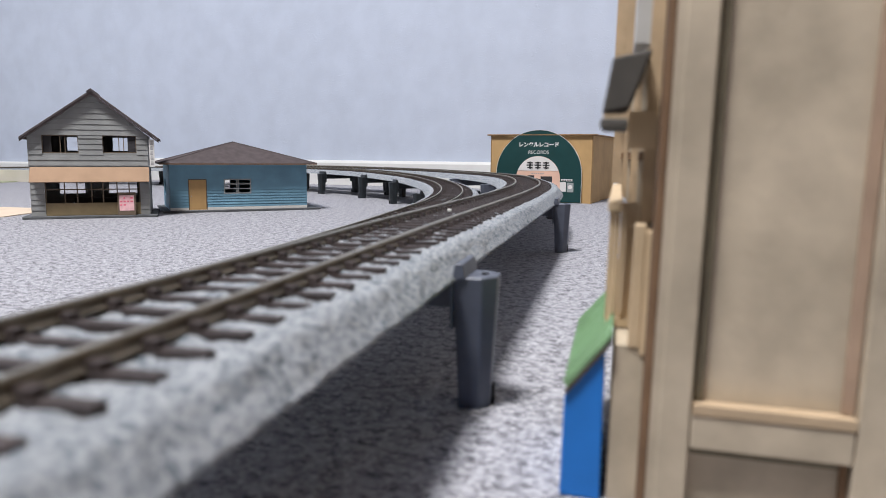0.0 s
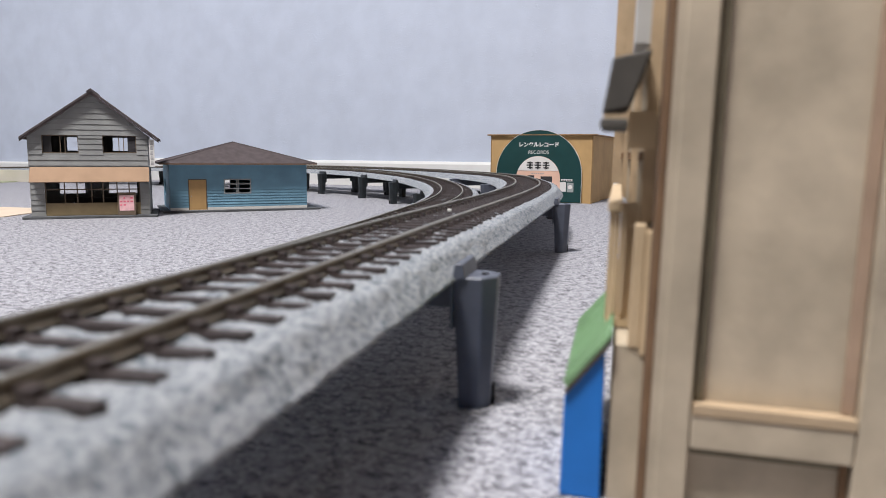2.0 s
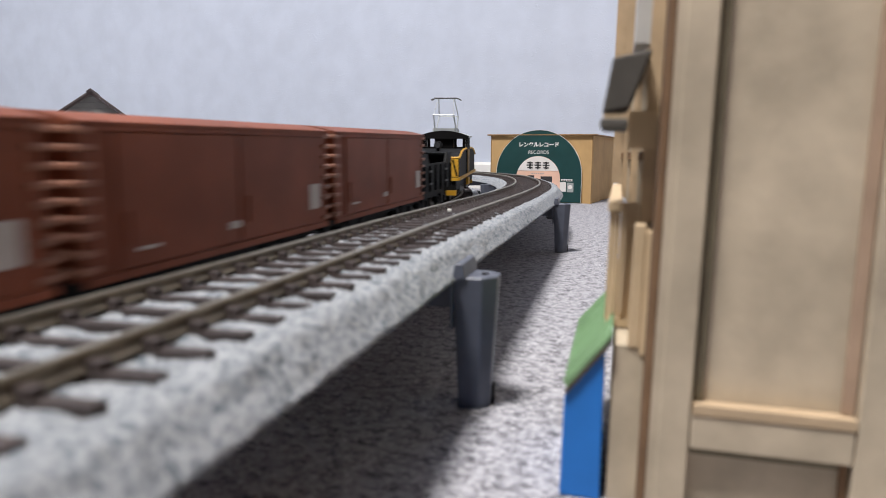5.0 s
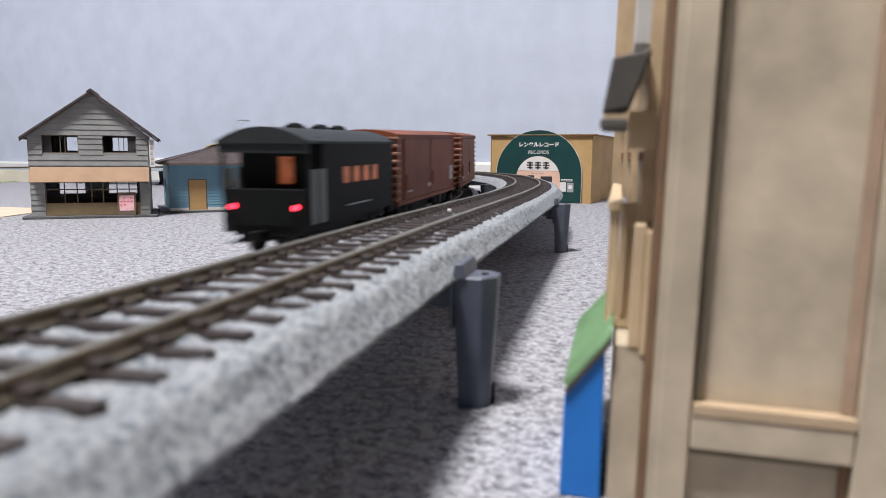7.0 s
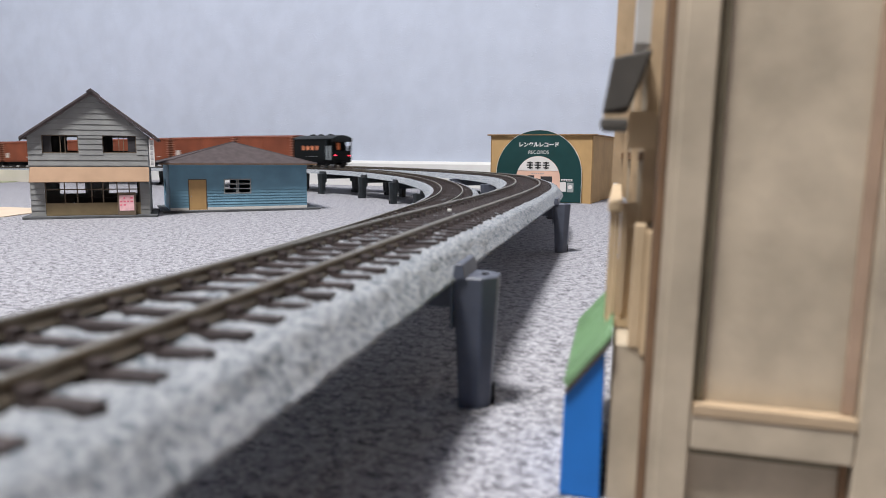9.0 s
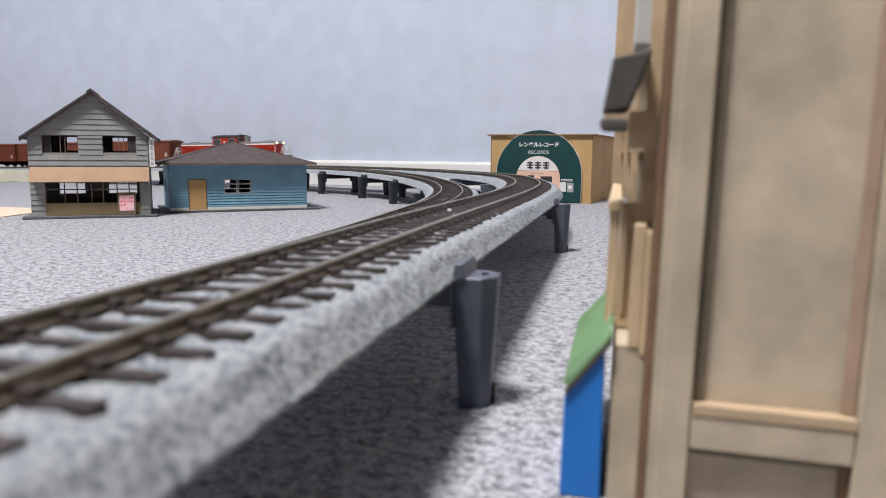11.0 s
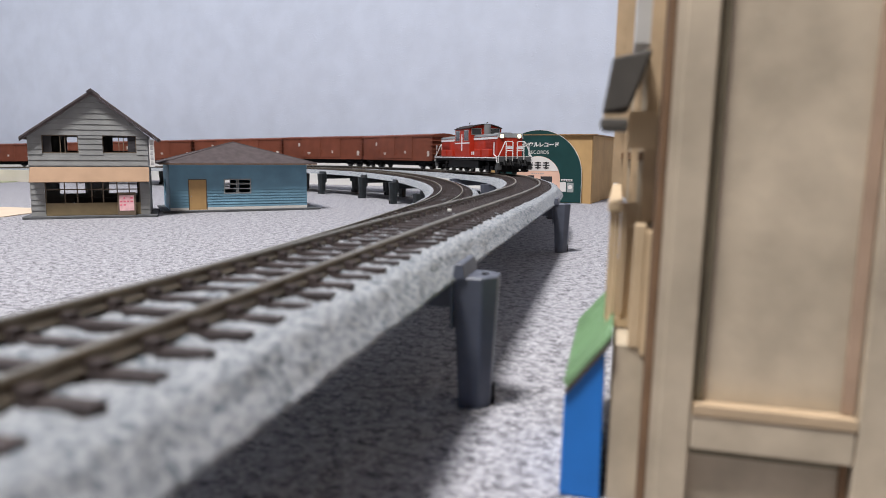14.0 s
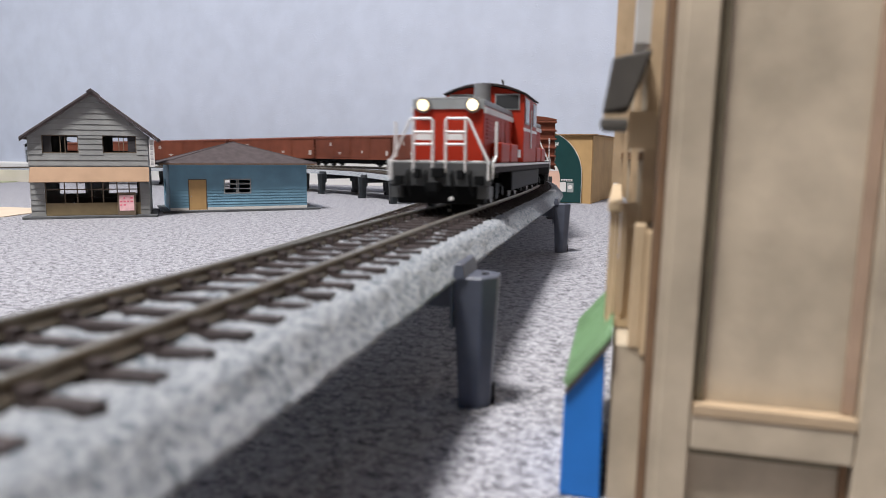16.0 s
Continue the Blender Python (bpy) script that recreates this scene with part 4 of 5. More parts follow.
def guard_van(m):
    v = thing("brake_van", m, "very dark green brake van with lit windows and red tail lamps", "railway carriage")
    L, W = 0.0885, 0.0345
    hx = L / 2
    part("underframe", Build().box(-hx, hx, -0.013, 0.013, 0.0075, 0.0115).box(-0.02, 0.02, -0.011, 0.011, 0.0045, 0.0075), M["black"], v)
    # the cabin, with an open balcony at the rear end
    wins = [(-0.0130 + k * 0.0105, -0.0062 + k * 0.0105, 0.0258, 0.0326) for k in range(4)]
    wins_local = [(a + 0.032, b + 0.032, c, d) for a, b, c, d in wins]
    for sg in (-1, 1):
        wall = walls_with_holes(Build(), hx - 0.001 + 0.032, 0.0115, 0.0430, -0.0010, 0.0, wins_local)
        side = part("side_wall", wall, M["green_black"], v, m=pose(-0.032, sg * W / 2 + (0.001 if sg < 0 else 0), 0))
        for a, b, c, d in wins_local:
            part("window", Build().box(a, b, -0.0007, -0.0005, c, d), M["window_on"], side, "window lit warm orange")
        part("step_board", Build().box(0.020, 0.046, *((-0.0022, -0.0010) if sg < 0 else (0.0, 0.0012)), 0.0165, 0.0169), M["silver"], side)
    part("front_wall", Build().box(hx - 0.001, hx, -W / 2, W / 2, 0.0115, 0.0445), M["green_black"], v)
    rear = part("rear_wall", walls_with_holes(Build(), W - 0.0022, 0.0115, 0.0445, -0.0010, 0.0, [(0.0160, 0.0222, 0.0265, 0.0370)]), M["green_black"], v, m=pose(-0.0325, W / 2 - 0.0011, 0, 0, 0, -90))
    part("window", Build().box(0.0160, 0.0222, -0.0006, -0.0004, 0.0265, 0.0370), M["window_on"], rear, "window lit warm orange")
    part("balcony_wall", Build().box(-hx, -hx + 0.001, -W / 2, W / 2, 0.0085, 0.0252), M["green_black"], v, "solid dark end panel", bevel=0.0002)
    for sg in (-1, 1):
        part("corner_post", Build().box(-hx, -hx + 0.0012, sg * W / 2 - 0.0006, sg * W / 2 + 0.0006, 0.0252, 0.0435), M["green_black"], v)
        part("side_panel", Build().box(-hx, -0.0415, *sorted((sg * W / 2, sg * (W / 2 - 0.001))), 0.0105, 0.0252), M["green_black"], v)
        for x in (-0.0395, -0.0325):
            part("grab_rail", Build().box(x - 0.0020, x + 0.0020, *sorted((sg * W / 2, sg * (W / 2 + 0.0006))), 0.0120, 0.0325), M["rail_panel"], v, "pale grey vertical entry rail")
        lamp = part("tail_lamp", Build().disc((-hx - 0.0016, sg * 0.0128, 0.0185), 0.0010, "x", 0.0016, 14), M["tail_on"], v, "glowing red tail lamp")
        part("footstep", Build().box(-hx - 0.001, -hx + 0.007, *sorted((sg * 0.0125, sg * 0.0165)), 0.0042, 0.0050), M["silver"], v)
    part("floor", Build().box(-hx + 0.001, hx - 0.001, -W / 2 + 0.001, W / 2 - 0.001, 0.0112, 0.0120), M["black"], v)
    roof_line = arched(W + 0.002, 0.0430, 0.0052, 14)
    roof = part("roof", Build().prism(roof_line + [(W / 2 + 0.001, 0.0420), (-W / 2 - 0.001, 0.0420)], "x", -hx - 0.0016, hx + 0.001), M["coach_roof"], v, "dark grey arched roof")
    fascia = [(-W / 2 - 0.0009, 0.0385)] + arched(W + 0.0018, 0.0422, 0.0050, 14) + [(W / 2 + 0.0009, 0.0385)]
    part("end_fascia", Build().prism(fascia, "x", -hx - 0.0008, -hx + 0.0002), M["coach_roof"], roof)
    for x in (-0.020, 0.002, 0.020):
        part("ventilator", Build().tube([(x - 0.0060, 0, 0.0474), (x - 0.003, 0, 0.0484), (x + 0.003, 0, 0.0484), (x + 0.0060, 0, 0.0474)], 0.0019, 8), M["black"], roof)
    for sg in (-1, 1):
        coupler(v, sg * hx, sg)
        bogie(v, sg * 0.027, 0.018)
    return v


M["rail_panel"] = material("pale_grey_rail", (0.22, 0.245, 0.25), 0.5, vary=0.1)


def gondola(m):
    v = thing("low_wagon", m, "black low-sided wagon with raised ends and grey grab irons", "railway wagon")
    hx, W, top, low = 0.0355, 0.033, 0.0338, 0.0282
    part("underframe", Build().box(-hx, hx, -0.012, 0.012, 0.0075, 0.0125), M["black"], v)
    for sg in (-1, 1):
        y = sorted((sg * W / 2, sg * (W / 2 - 0.0012)))
        s = part("side", Build().prism([(-hx, 0.0125), (hx, 0.0125), (hx, top - 0.001), (hx - 0.002, top), (hx - 0.012, top), (hx - 0.016, low), (-hx + 0.016, low), (-hx + 0.012, top), (-hx + 0.002, top), (-hx, top - 0.001)], "y", *y), M["black"], v)
        for k in range(6):
            x = -hx + 0.004 + k * (2 * hx - 0.008) / 5
            part("stake", Build().box(x - 0.0007, x + 0.0007, *sorted((sg * W / 2, sg * (W / 2 + 0.0010))), 0.0125, low - 0.001), M["black"], s)
        for x in (-0.021, 0.017):
            for z in (0.0165, 0.0235):
                part("grab_iron", Build().box(x - 0.0028, x + 0.0028, *sorted((sg * (W / 2 + 0.0010), sg * (W / 2 + 0.0016))), z, z + 0.0011), M["beam_grey"], s, "dull grey grab iron")
        part("end", Build().box(*sorted((sg * hx, sg * (hx - 0.0012))), -W / 2 + 0.0012, W / 2 - 0.0012, 0.0125, top - 0.001), M["black"], v)
        part("end_deck", Build().box(*sorted((sg * (hx - 0.0012), sg * (hx - 0.012))), -W / 2 + 0.0012, W / 2 - 0.0012, top - 0.0014, top - 0.0002), M["black"], v)
        coupler(v, sg * hx, sg)
        bogie(v, sg * 0.022, 0.016)
    part("floor", Build().box(-hx + 0.0012, hx - 0.0012, -W / 2 + 0.0012, W / 2 - 0.0012, 0.0125, 0.0137), M["black"], v)
    return v


def steeple_engine(m):
    v = thing("electric_locomotive", m, "black steeple-cab electric locomotive with golden lines and pantograph", "locomotive")
    hx, W, sill, cab = 0.0685, 0.0345, 0.0150, 0.0130
    part("underframe", Build().box(-hx + 0.001, hx - 0.001, -0.0150, 0.0150, 0.0085, sill), M["black"], v)
    for sg in (-1, 1):
        part("gold_sill", Build().box(-hx, hx, *sorted((sg * (W / 2 - 0.0010), sg * (W / 2 + 0.0006))), sill, sill + 0.0020), M["gold"], v, "golden line along the sill")
        beam = part("gold_beam", Build().box(*sorted((sg * hx, sg * (hx - 0.0016))), -W / 2 + 0.0012, W / 2 - 0.0012, sill - 0.0002, sill + 0.0019), M["gold_end"], v, "golden line across the end")
        n0, n1 = sg * cab, sg * (hx - 0.0012)
        crest, knee = sg * (hx - 0.036), sg * (hx - 0.016)
        hood = [(n0, sill + 0.0004), (n1, sill + 0.0004), (n1, 0.0298), (knee, 0.0334), (crest, 0.0350), (n0, 0.0350)]
        hd = part("hood", Build().prism(hood, "y", -W / 2 + 0.0004, W / 2 - 0.0004), M["black"], v, "black sloping hood", bevel=0.0006)
        for sy in (-1, 1):
            y = sy * (W / 2 - 0.0001)
            part("gold_edge", Build().tube([(n1, y, 0.0298), (knee, y, 0.0335), (crest, y, 0.0351), (n0, y, 0.0352)], 0.0007, 6), M["gold"], hd)
        part("gold_edge", Build().tube([(n1, -W / 2, 0.0299), (n1, W / 2, 0.0299)], 0.0007, 6), M["gold_end"], hd)
        lx = sg * (hx - 0.024)
        lamp = part("headlamp", Build().disc((lx, 0, 0.0378), 0.0027, "x", sg * 0.0052, 16), M["black"], hd, "black headlamp", bevel=0.0004)
        part("lamp_foot", Build().box(*sorted((lx + sg * 0.0012, lx + sg * 0.0040)), -0.0012, 0.0012, 0.0338, 0.0356), M["black"], lamp)
        part("lamp_lens", Build().disc((lx + sg * 0.0052, 0, 0.0378), 0.0020, "x", sg * 0.0003, 14), M["glass_dark"], lamp)
        face = part("end_panel", Build().box(*sorted((sg * (hx - 0.0012), sg * (hx - 0.0006))), -W / 2 + 0.0008, W / 2 - 0.0008, sill + 0.0024, 0.0290), M["gold_end"], hd, "golden end panel with black slanting stripes")
        for k in range(8):
            y = -W / 2 + 0.0022 + k * 0.0040
            x0, x1 = sorted((sg * (hx - 0.0007), sg * (hx - 0.0003)))
            part("stripe", Build().prism([(y - 0.0012, sill + 0.0028), (y, sill + 0.0028), (y + 0.0030, 0.0285), (y + 0.0018, 0.0285)], "x", x0, x1), M["black"], face)
        for y in (-0.0115, 0.0115):
            step = part("step_post", Build().box(*sorted((sg * (hx - 0.0030), sg * (hx - 0.0014))), y - 0.0022, y + 0.0022, 0.0085, sill - 0.0002), M["gold_dim"], v, "dull golden step hanger")
            part("step_plate", Build().box(*sorted((sg * (hx - 0.0044), sg * (hx + 0.0004))), y - 0.0036, y + 0.0030, 0.0052, 0.0084), M["gold"], step, "golden step plate")
        part("middle_step", Build().box(-0.0052, 0.0052, *sorted((sg * (W / 2 - 0.0012), sg * (W / 2 + 0.0008))), 0.0084, 0.0138), M["gold"], v, "golden step plate")
        for x0, x1, z1 in ((-0.040, -0.010, 0.0100), (0.012, 0.036, 0.0094)):
            part("side_gear", Build().box(x0, x1, *sorted((sg * 0.0128, sg * 0.0150)), 0.0052, z1), M["beam_grey"], v, "dark grey underfloor box", bevel=0.0004)
        coupler(v, sg * hx, sg)
        bogie(v, sg * 0.040, 0.024, 0.0058)
    holes = [(0.0022, 0.0086, 0.0362, 0.0420), (0.0150, 0.0222, 0.0362, 0.0420)]
    for sg in (-1, 1):
        w = part("cab_side", walls_with_holes(Build(), 2 * cab, sill, 0.0440, 0.0, 0.0008, holes), M["black"], v, m=pose(-cab, -W / 2 if sg < 0 else W / 2 - 0.0008, 0))
        for x, mat in ((0.0050, M["gold_dim"]), (0.0120, M["gold_dim"])):
            part("gold_door", Build().box(x, x + 0.0062, *((-0.0006, 0.0) if sg < 0 else (0.0008, 0.0014)), sill + 0.0024, 0.0345), mat, w, "gold-brown cab door panel")
        part("cab_end", walls_with_holes(Build(), W - 0.002, 0.034, 0.0440, -0.0004, 0.0004, [(0.0022, 0.0092, 0.0360, 0.0420), (0.0233, 0.0303, 0.0360, 0.0420)]), M["black"], v, m=pose(sg * (cab - 0.0004), -W / 2 + 0.001, 0, 0, 0, 90))
    part("cab_inner", Build().box(-0.004, 0.004, -0.006, 0.006, sill, 0.0430), M["black"], v, "dark cab equipment")
    # The roof's pale silver includes the ceiling light's reflection
    roof = part("cab_roof", Build().prism(arched(W + 0.003, 0.0440, 0.0036, 12) + [(W / 2 + 0.0015, 0.0430), (-W / 2 - 0.0015, 0.0430)], "x", -cab - 0.0012, cab + 0.0018), M["silver"], v, "grey-silver cab roof, painted paler for the ceiling light it reflects")
    part("roof_end", Build().prism(arched(W + 0.0032, 0.0441, 0.0037, 12) + [(W / 2 + 0.0016, 0.0420), (-W / 2 - 0.0016, 0.0420)], "x", -cab - 0.0022, -cab - 0.0013), M["black"], roof, "black roof end")
    pan = part("pantograph", Build().box(-0.012, 0.012, -0.0085, -0.0075, 0.0488, 0.0496).box(-0.012, 0.012, 0.0075, 0.0085, 0.0488, 0.0496).box(-0.011, -0.0098, -0.0085, 0.0085, 0.0468, 0.0496).box(0.0098, 0.011, -0.0085, 0.0085, 0.0468, 0.0496), M["silver"], v, "silver raised pantograph")
    for sx in (-1, 1):
        for sy in (-1, 1):
            part("lower_arm", Build().tube([(sx * 0.0045, sy * 0.0080, 0.0496), (sx * 0.0165, sy * 0.0075, 0.0590)], 0.00055, 6), M["silver"], pan)
            part("upper_arm", Build().tube([(sx * 0.0165, sy * 0.0075, 0.0590), (sx * 0.0022, sy * 0.0060, 0.0712)], 0.00042 if sx > 0 else 0.00022, 6), M["silver"], pan)
        part("cross_bar", Build().tube([(sx * 0.0165, -0.0078, 0.0590), (sx * 0.0165, 0.0078, 0.0590)], 0.0004, 6), M["silver"], pan)
        part("insulator", Build().disc((sx * 0.0104, -0.008, 0.0455), 0.0010, "z", 0.0033, 10).disc((sx * 0.0104, 0.008, 0.0455), 0.0010, "z", 0.0033, 10), M["silver"], pan)
    for x in (-0.0024, 0.0024):
        part("contact_shoe", Build().tube([(x, -0.0115, 0.0702), (x, -0.0085, 0.0716), (x, 0.0085, 0.0716), (x, 0.0115, 0.0702)], 0.0005, 6), M["beam_grey"], pan)
    return v


def diesel_engine(m):
    v = thing("diesel_locomotive", m, "red centre-cab diesel locomotive with white handrails and lit headlamps", "locomotive")
    hx = 0.1045
    part("frame", Build().box(-hx, hx, -0.0172, 0.0172, 0.0128, 0.0162), M["eng_dark"], v, "dark deck frame", bevel=0.0003)
    for sy in (-1, 1):
        part("deck_sill", Build().box(-hx + 0.002, hx - 0.002, *sorted((sy * 0.0173, sy * 0.0177)), 0.0150, 0.0160), M["white"], v, "white line along the deck")
        part("side_tank", Build().box(-0.05, 0.05, *sorted((sy * 0.0120, sy * 0.0165)), 0.0050, 0.0128), M["black"], v, bevel=0.0005)
        for x in (-0.070, -0.046, 0.046, 0.070):
            part("low_box", Build().box(x - 0.010, x + 0.010, *sorted((sy * 0.0130, sy * 0.0168)), 0.0162, 0.0235), M["red"], v, bevel=0.0004)
    cab = part("cab", walls_cab(), M["red"], v, "red driver's cab", bevel=0.0002)
    part("cab_roof", Build().prism(arched(0.0368, 0.0456, 0.0046, 12) + arched(0.0354, 0.0452, 0.0040, 12)[::-1], "x", -0.0262, 0.0262), M["eng_dark"], v, "dark arched cab roof")
    for sy in (-1, 1):
        y = sy * 0.0176
        for x0, x1 in ((-0.021, -0.008), (0.008, 0.021)):
            w = part("window", Build().box(x0, x1, *sorted((y, y + sy * 0.0003)), 0.0335, 0.0432), M["glass_dark"], cab, "dark side window")
            part("window_frame", Build().box(x0 - 0.0006, x1 + 0.0006, *sorted((y, y + sy * 0.00022)), 0.0329, 0.0438), M["silver"], w)
        part("white_band", Build().box(-0.0246, 0.0246, *sorted((y - sy * 0.0001, y + sy * 0.00015)), 0.0298, 0.0311), M["white"], cab, "white waist line")
        part("white_upright", Build().box(-0.0011, 0.0011, *sorted((y, y + sy * 0.0004)), 0.0225, 0.0400), M["white"], cab)
        for k in range(2):
            part("printed_bar", Build().box(0.030 + k * 0.005, 0.033 + k * 0.005, *sorted((sy * 0.01685, sy * 0.0171)), 0.0182, 0.0215), M["white"], v)
    for sx in (-1, 1):
        for sy in (-1, 1):
            x = sx * 0.0246
            w = part("window", Build().box(*sorted((x, x + sx * 0.0004)), *sorted((sy * 0.0052, sy * 0.0150)), 0.0392, 0.0450), M["glass_dark"], cab, "dark end window")
            part("window_frame", Build().box(*sorted((x, x + sx * 0.0003)), *sorted((sy * 0.0047, sy * 0.0155)), 0.0387, 0.0455), M["silver"], w)
        hood_end = sx * 0.0925
        hood = [(-0.0125, 0.0162), (0.0125, 0.0162), (0.0125, 0.0352), (0.0118, 0.0362), (-0.0118, 0.0362), (-0.0125, 0.0352)]
        hd = part("hood", Build().prism(hood, "x", *sorted((sx * 0.0246, hood_end))), M["red"], v, "long red engine hood", bevel=0.0004)
        part("hood_top", Build().prism([(-0.0129, 0.0358), (0.0129, 0.0358), (0.0124, 0.0378), (0.0105, 0.0385), (-0.0105, 0.0385), (-0.0124, 0.0378)], "x", *sorted((sx * 0.0250, hood_end - sx * 0.0004))), M["eng_grey"], hd, "grey hood top", bevel=0.0003)
        part("white_front_band", Build().box(*sorted((hood_end, hood_end + sx * 0.0004)), -0.0126, 0.0126, 0.0345, 0.0378), M["silver"], hd, "pale band between the headlamps")
        for sy in (-1, 1):
            part("white_band", Build().box(*sorted((sx * 0.0252, hood_end)), *sorted((sy * 0.0125, sy * 0.0131)), 0.0332, 0.0352), M["white"], hd, "white line along the hood")
            part("headlamp_rim", Build().disc((hood_end + (0 if sx > 0 else -0.0012), sy * 0.0087, 0.0358), 0.0027, "x", 0.0012, 18), M["eng_grey"], hd)
            if sx > 0:
                part("headlamp", Build().disc((hood_end + 0.0010, sy * 0.0087, 0.0358), 0.0019, "x", 0.0006, 18), M["head_on"], hd, "lit headlamp")
            for k in range(6):
                part("grille_slat", Build().box(*sorted((sx * 0.060, sx * 0.088)), *sorted((sy * 0.0125, sy * 0.0130)), 0.0245 + k * 0.0013, 0.0251 + k * 0.0013), M["red"], hd)
            for x in (0.036, 0.048):
                part("hood_door", Build().box(*sorted((sx * x, sx * (x + 0.010))), *sorted((sy * 0.0125, sy * 0.0128)), 0.0180, 0.0325), M["red"], hd)
        part("chimney", Build().disc((sx * 0.0300, 0, 0.0384), 0.0036, "z", 0.0108, 18), M["eng_grey"], v, "grey exhaust stack", smooth=False)
        part("fan_housing", Build().disc((sx * 0.074, 0, 0.0385), 0.0085, "z", 0.0010, 24), M["eng_grey"], hd)
        beam = part("buffer_beam", Build().box(*sorted((sx * (hx - 0.0015), sx * (hx + 0.0008))), -0.0172, 0.0172, 0.0085, 0.0165), M["beam_grey"], v, "dark grey buffer beam", bevel=0.0004)
        part("snow_guard", Build().box(*sorted((sx * (hx - 0.006), sx * (hx - 0.002))), -0.0150, 0.0150, 0.0025, 0.0085), M["black"], v)
        for y in (-0.0105, -0.0045, 0.0045, 0.0105):
            part("hose", Build().tube([(sx * (hx + 0.001), y, 0.0135), (sx * (hx + 0.0028), y, 0.0122), (sx * (hx + 0.0034), y + 0.0008, 0.0085), (sx * (hx + 0.0022), y + 0.0016, 0.0055)], 0.0006, 6), M["black"], beam)
        for y in (-0.0150, 0.0150):
            part("end_step", Build().box(*sorted((sx * (hx - 0.006), sx * (hx + 0.0006))), y - 0.0020, y + 0.0020, 0.0045, 0.0085), M["beam_grey"], beam)
        for y, z, w in ((-0.0135, 0.0102, 0.0016), (-0.0072, 0.0125, 0.0012), (0.0075, 0.0122, 0.0012), (0.0138, 0.0104, 0.0016), (0.0, 0.0128, 0.0022)):
            part("socket_box", Build().box(*sorted((sx * (hx + 0.0008), sx * (hx + 0.0024))), y - w, y + w, z - 0.0014, z + 0.0018), M["black"], beam, bevel=0.0003)
        part("white_hose_end", Build().disc((sx * (hx + 0.0012), 0.0045, 0.0045), 0.0007, "x", sx * 0.0012, 10), M["white"], beam)
        r = 0.00048
        xb, xf = sx * (hx - 0.0004), sx * (hx + 0.0006)
        for sy in (-1, 1):
            part("handrail", Build().tube([(xf, sy * 0.0022, 0.0128), (xf, sy * 0.0022, 0.0300), (xf, sy * 0.0028, 0.0306), (xf, sy * 0.0092, 0.0306), (xf, sy * 0.0100, 0.0300), (xf, sy * 0.0165, 0.0165), (xf, sy * 0.0165, 0.0105)], r, 6), M["white"], v, "white painted handrail")
            part("handrail", Build().tube([(xf, sy * 0.0088, 0.0300), (xf, sy * 0.0088, 0.0128)], r, 6), M["white"], v)
            part("rail_bar", Build().tube([(xf, sy * 0.0022, 0.0262), (xf, sy * 0.0088, 0.0262)], r, 6), M["white"], v)
            part("rail_bar", Build().tube([(xf, sy * 0.0022, 0.0222), (xf, sy * 0.0088, 0.0222)], r, 6), M["white"], v)
            part("rail_plate", Build().box(*sorted((xf - 0.0003, xf + 0.0003)), *sorted((sy * 0.0028, sy * 0.0080)), 0.0236, 0.0256), M["white"], v)
            part("handrail", Build().tube([(sx * (hx - 0.001), sy * 0.0176, 0.0110), (sx * (hx - 0.001), sy * 0.0178, 0.0165), (sx * (hx - 0.008), sy * 0.0176, 0.0185), (sx * (hx - 0.008), sy * 0.0176, 0.0300)], r, 6), M["white"], v)
            part("deck_edge", Build().tube([(sx * (hx - 0.001), -0.0168, 0.0166), (sx * (hx - 0.001), 0.0168, 0.0166)], 0.0004, 6), M["white"], v)
        coupler(v, sx * hx, sx)
        bogie(v, sx * 0.070, 0.026, 0.0058)
    bogie(v, 0.0, 0.020, 0.0058)
    for x, y in ((0.012, 0.006), (-0.010, -0.006)):
        part("roof_horn", Build().tube([(x, y, 0.0490), (x, y, 0.0520), (x + 0.002, y, 0.0524)], 0.0005, 6), M["eng_dark"], v)
    return v


def walls_cab():
    b = Build()
    return b.prism([(0.0175, 0.0162)] + arched(0.035, 0.0449, 0.0040, 12)[::-1] + [(-0.0175, 0.0162)], "x", -0.0245, 0.0245)


# ---- trains ----
def run_pose(s, half, inner, back):
    """A vehicle's pose with its trucks half before and behind station s."""
    a, b = on_track(s - half, 0, 0, inner), on_track(s + half, 0, 0, inner)
    d = (b - a).normalized() * (-1 if back else 1)
    side = Vector((0, 0, 1)).cross(d).normalized()
    up = d.cross(side)
    c = (a + b) / 2
    return Matrix(((d.x, side.x, up.x, c.x), (d.y, side.y, up.y, c.y), (d.z, side.z, up.z, c.z), (0, 0, 0, 1)))


REAR_A = ((0.0, -2.482), (3.9, -0.923), (4.0, -0.880), (4.2, -0.790), (6.3, -0.044), (6.6, 0.072), (7.0, 0.2265), (7.5, 0.420), (8.0, 0.634), (8.5, 0.8295), (9.0, 1.033), (9.2, 1.114), (16.0, 3.868))
FRONT_B = ((0.0, 3.657), (11.3, 1.2445), (12.5, 0.992), (13.6, 0.7665), (14.5, 0.598), (15.0, 0.497), (15.4, 0.407), (15.7, 0.330), (16.0, 0.2375))


def station(table, t):
    """Station at a time, between the rows of a table."""
    for (t0, s0), (t1, s1) in zip(table, table[1:]):
        if t <= t1:
            return s0 + (s1 - s0) * (t - t0) / (t1 - t0)
    return table[-1][1]


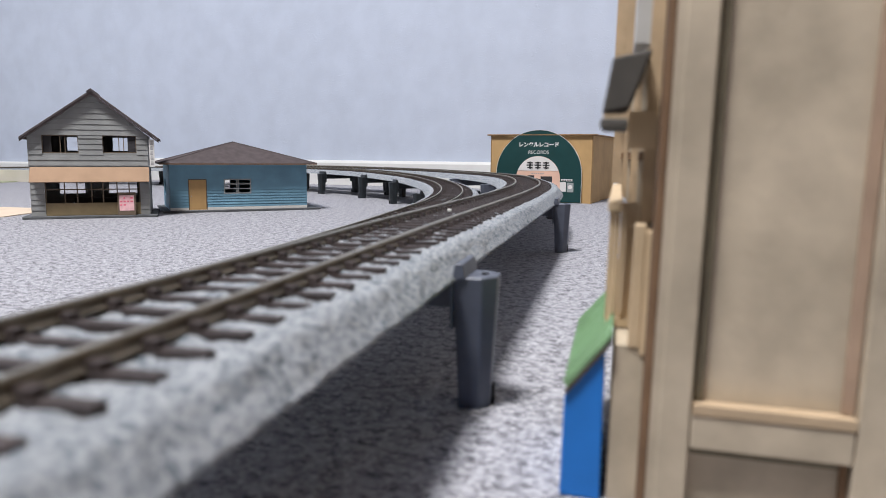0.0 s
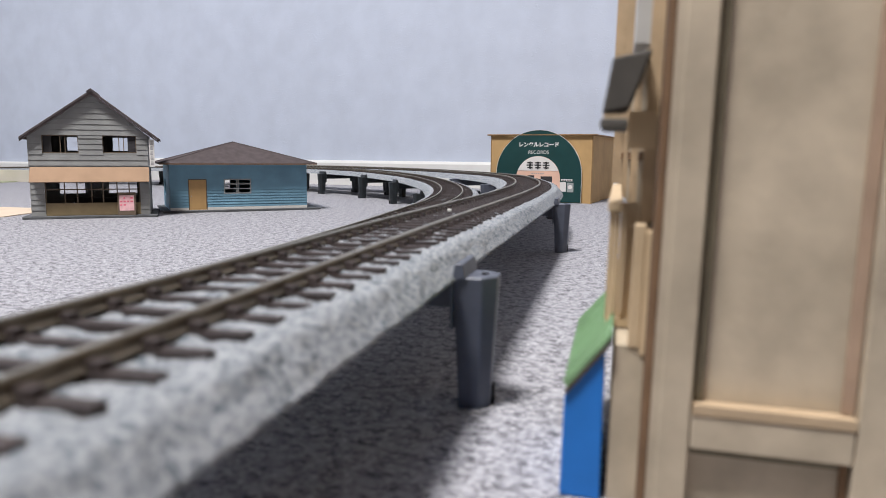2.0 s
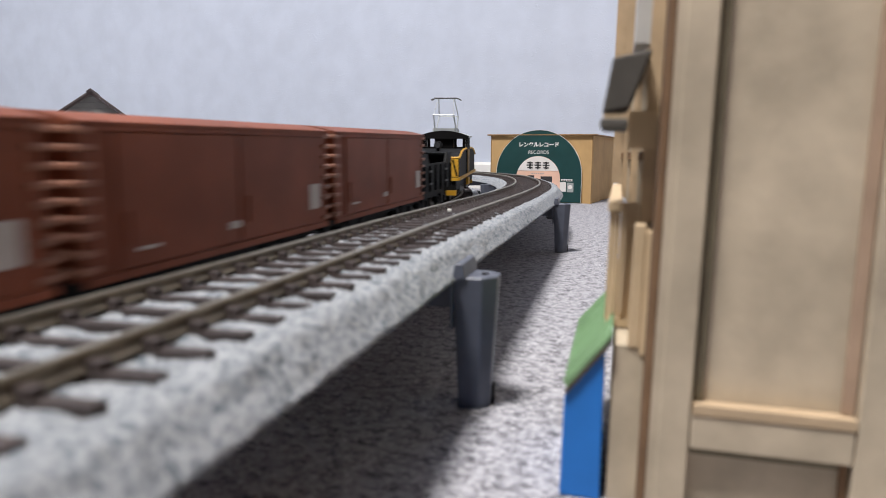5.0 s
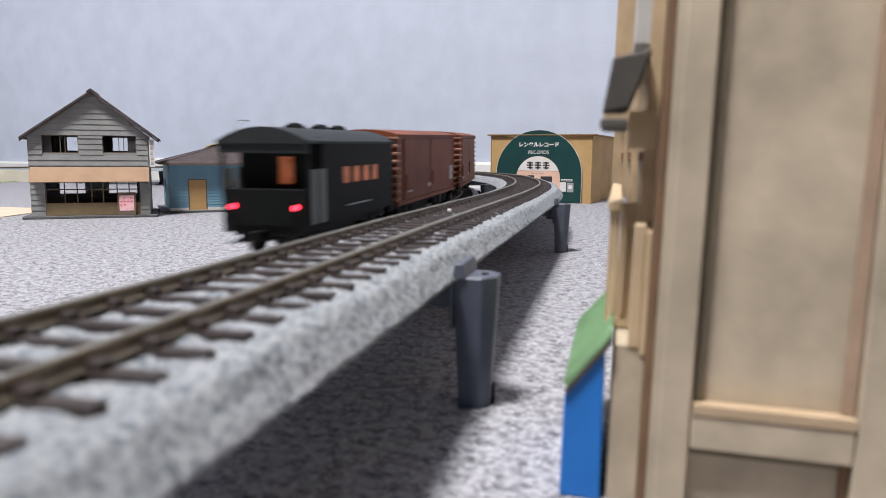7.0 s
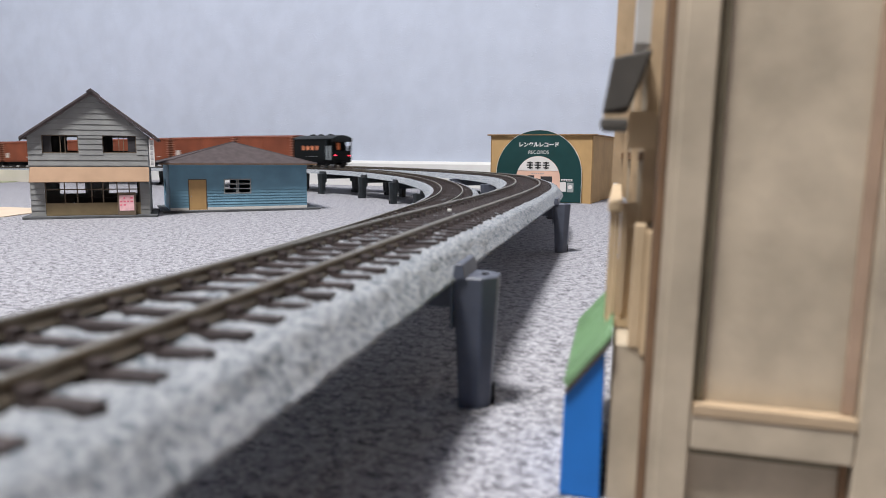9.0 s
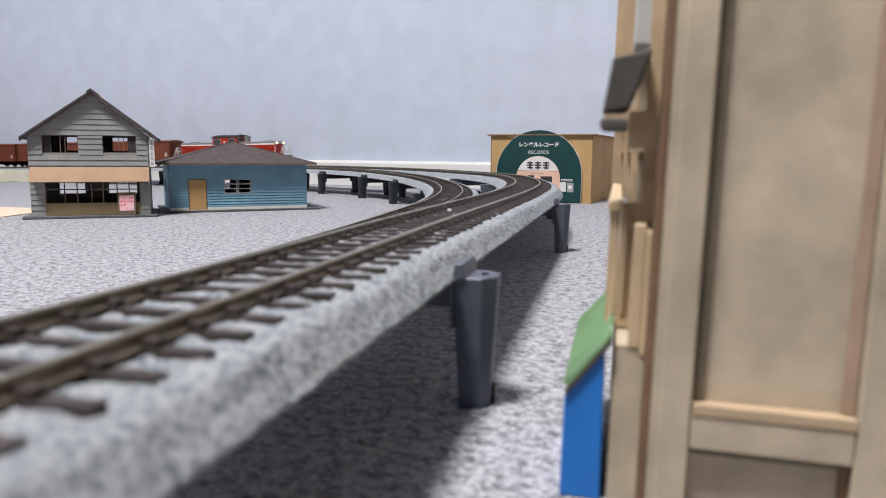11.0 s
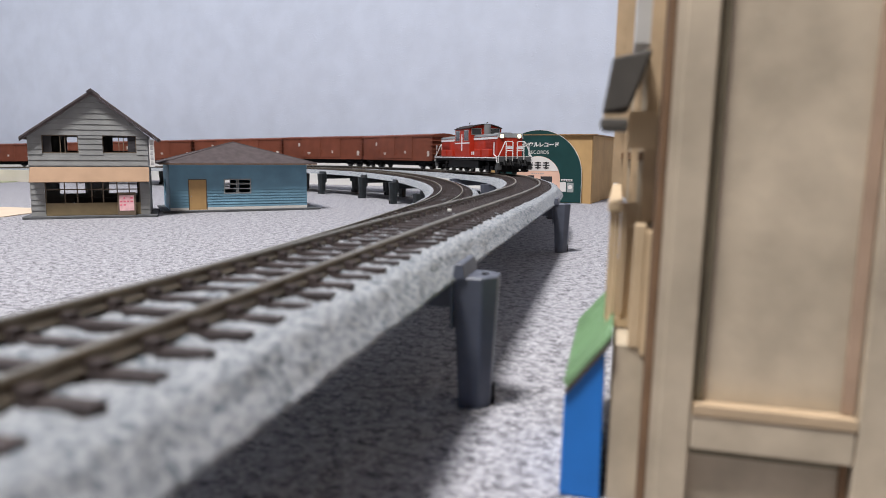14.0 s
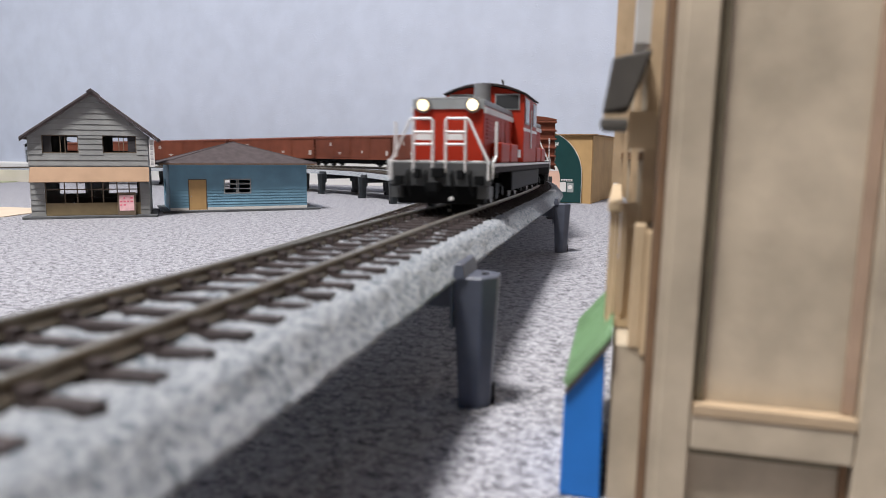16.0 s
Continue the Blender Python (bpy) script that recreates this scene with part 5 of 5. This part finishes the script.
TRAIN = []
here = pose(0, 0, 0)
TRAIN.append((guard_van(here), 0.0540, 0.030, True))
TRAIN[-1][0].scale = (1.06, 0.96, 0.95)
van = None
for i in range(6):
    if van is None:
        van = goods_van(here, 0.0985, 0.0335, 0.0105, 0.0432, 0.0024, M["brown_car"], [(-0.041, -0.0004), (0.0004, 0.041)], 9, "brown two-axle style covered wagon with ribbed ends", "railway wagon", "brown wagons behind the black locomotive",
                        [(0.0365, 0.0165, 0.0065, 0.0085), (-0.036, 0.0150, 0.0060, 0.0008), (-0.005, 0.0155, 0.0045, 0.0020)])
        tagged(van, "dull brown covered wagon with a sliding door and ribbed ends")
        van.scale = (1.255, 0.97, 1.03)
        ob = van
    else:
        ob = copy_thing(van, here)
    TRAIN.append((ob, 0.105 + 0.131 * i + 0.0655, 0.035, True))
TRAIN.append((gondola(here), 0.891 + 0.0300, 0.024, True))
TRAIN.append((steeple_engine(here), 0.891 + 0.1440, 0.040, True))
TRAIN[-1][0].scale = (1.0, 0.97, 1.0)
TRAIN.append((diesel_engine(here), 0.1125, 0.070, False))
TRAIN[-1][0].scale = (1.06, 1.03, 1.03)
van = None
for i in range(7):
    if van is None:
        van = goods_van(here, 0.1825, 0.0345, 0.0120, 0.0432, 0.0022, M["brown"], [(-0.045, -0.001), (0.001, 0.045)], 6, "red-brown long covered wagon with two sliding doors", "railway wagon", "red-brown wagons behind the red locomotive",
                        [(-0.052, 0.0300, 0.0035, 0.0055), (-0.030, 0.0195, 0.0070, 0.0014), (-0.028, 0.0178, 0.0030, 0.0012), (0.026, 0.0200, 0.0030, 0.0035), (0.081, 0.0165, 0.0048, 0.0068)])
        ob = van
    else:
        ob = copy_thing(van, here)
    TRAIN.append((ob, 0.229 + 0.190 * i + 0.0950, 0.067, False))
tail = guard_van(here)
tail.name = "brake_van"
tagged(tail, "very dark green brake van ending the long wagon train")
TRAIN.append((tail, 0.229 + 0.190 * 7 + 0.0500, 0.030, False))

# ---- things standing on the floor ----
grey_house()
blue_house()
record_store()
near_building()
for s in (0.157, 0.424, 0.640, 0.808, 1.020, 1.110, 1.30, 1.55, 1.80):
    pier_at(s, False, M["pier"] if s < 0.9 else M["pier_shaded"])
for s in (0.640, 0.815, 0.928, 1.047, 1.16, 1.40, 1.65):
    pier_at(s, True, M["pier_shaded"])

cream_strip = tagged(part("cream_board", Build().box(-1.75, -0.72, 0.200, 0.206, 0.0, 0.0215), M["cream"], None, "low cream board standing on edge along the wall"), "low cream board standing on edge along the wall", "board")
cream_strip.matrix_world = room
mat_strip = tagged(part("green_strip", Build().box(-1.75, -0.74, 0.215, 0.275, 0.0, 0.002), M["olive"], None), "flat yellow-green strip lying on the floor", "mat")
mat_strip.matrix_world = room
tan = tagged(part("tan_sheet", Build().prism([(-0.60, 0.62), (-0.375, 0.610), (-0.372, 0.695), (-0.60, 0.76)], "z", 0.0, 0.0008), M["tan_sheet"], None), "flat tan paper sheet lying on the floor", "paper")

track(False, -2.6, 5.5, -0.06, 0.80, "outer single track on grey ballast, raised on bridge piers")
track(True, -2.6, 5.5, 0.30, 0.85, "inner single track on grey ballast, climbing from the floor")


crumb = tagged(part("pebble", Build().disc((0, 0, 0), 0.0009, "z", 0.0010, 9), M["white_card"], None, bevel=0.0002), "tiny white pebble lying between the rails", "pebble")
crumb.matrix_world = Matrix.Translation(on_track(0.262, -0.0015, -0.0017, False))


def motions():
    times = [0.1 * i for i in range(161)]
    for ob, back_of, half, on_inner in TRAIN:
        rows = []
        for t in times:
            s = station(REAR_A if on_inner else FRONT_B, t) + back_of
            rows.append((t, run_pose(s, half, on_inner, not on_inner)))
        walk(ob, rows)


motions()
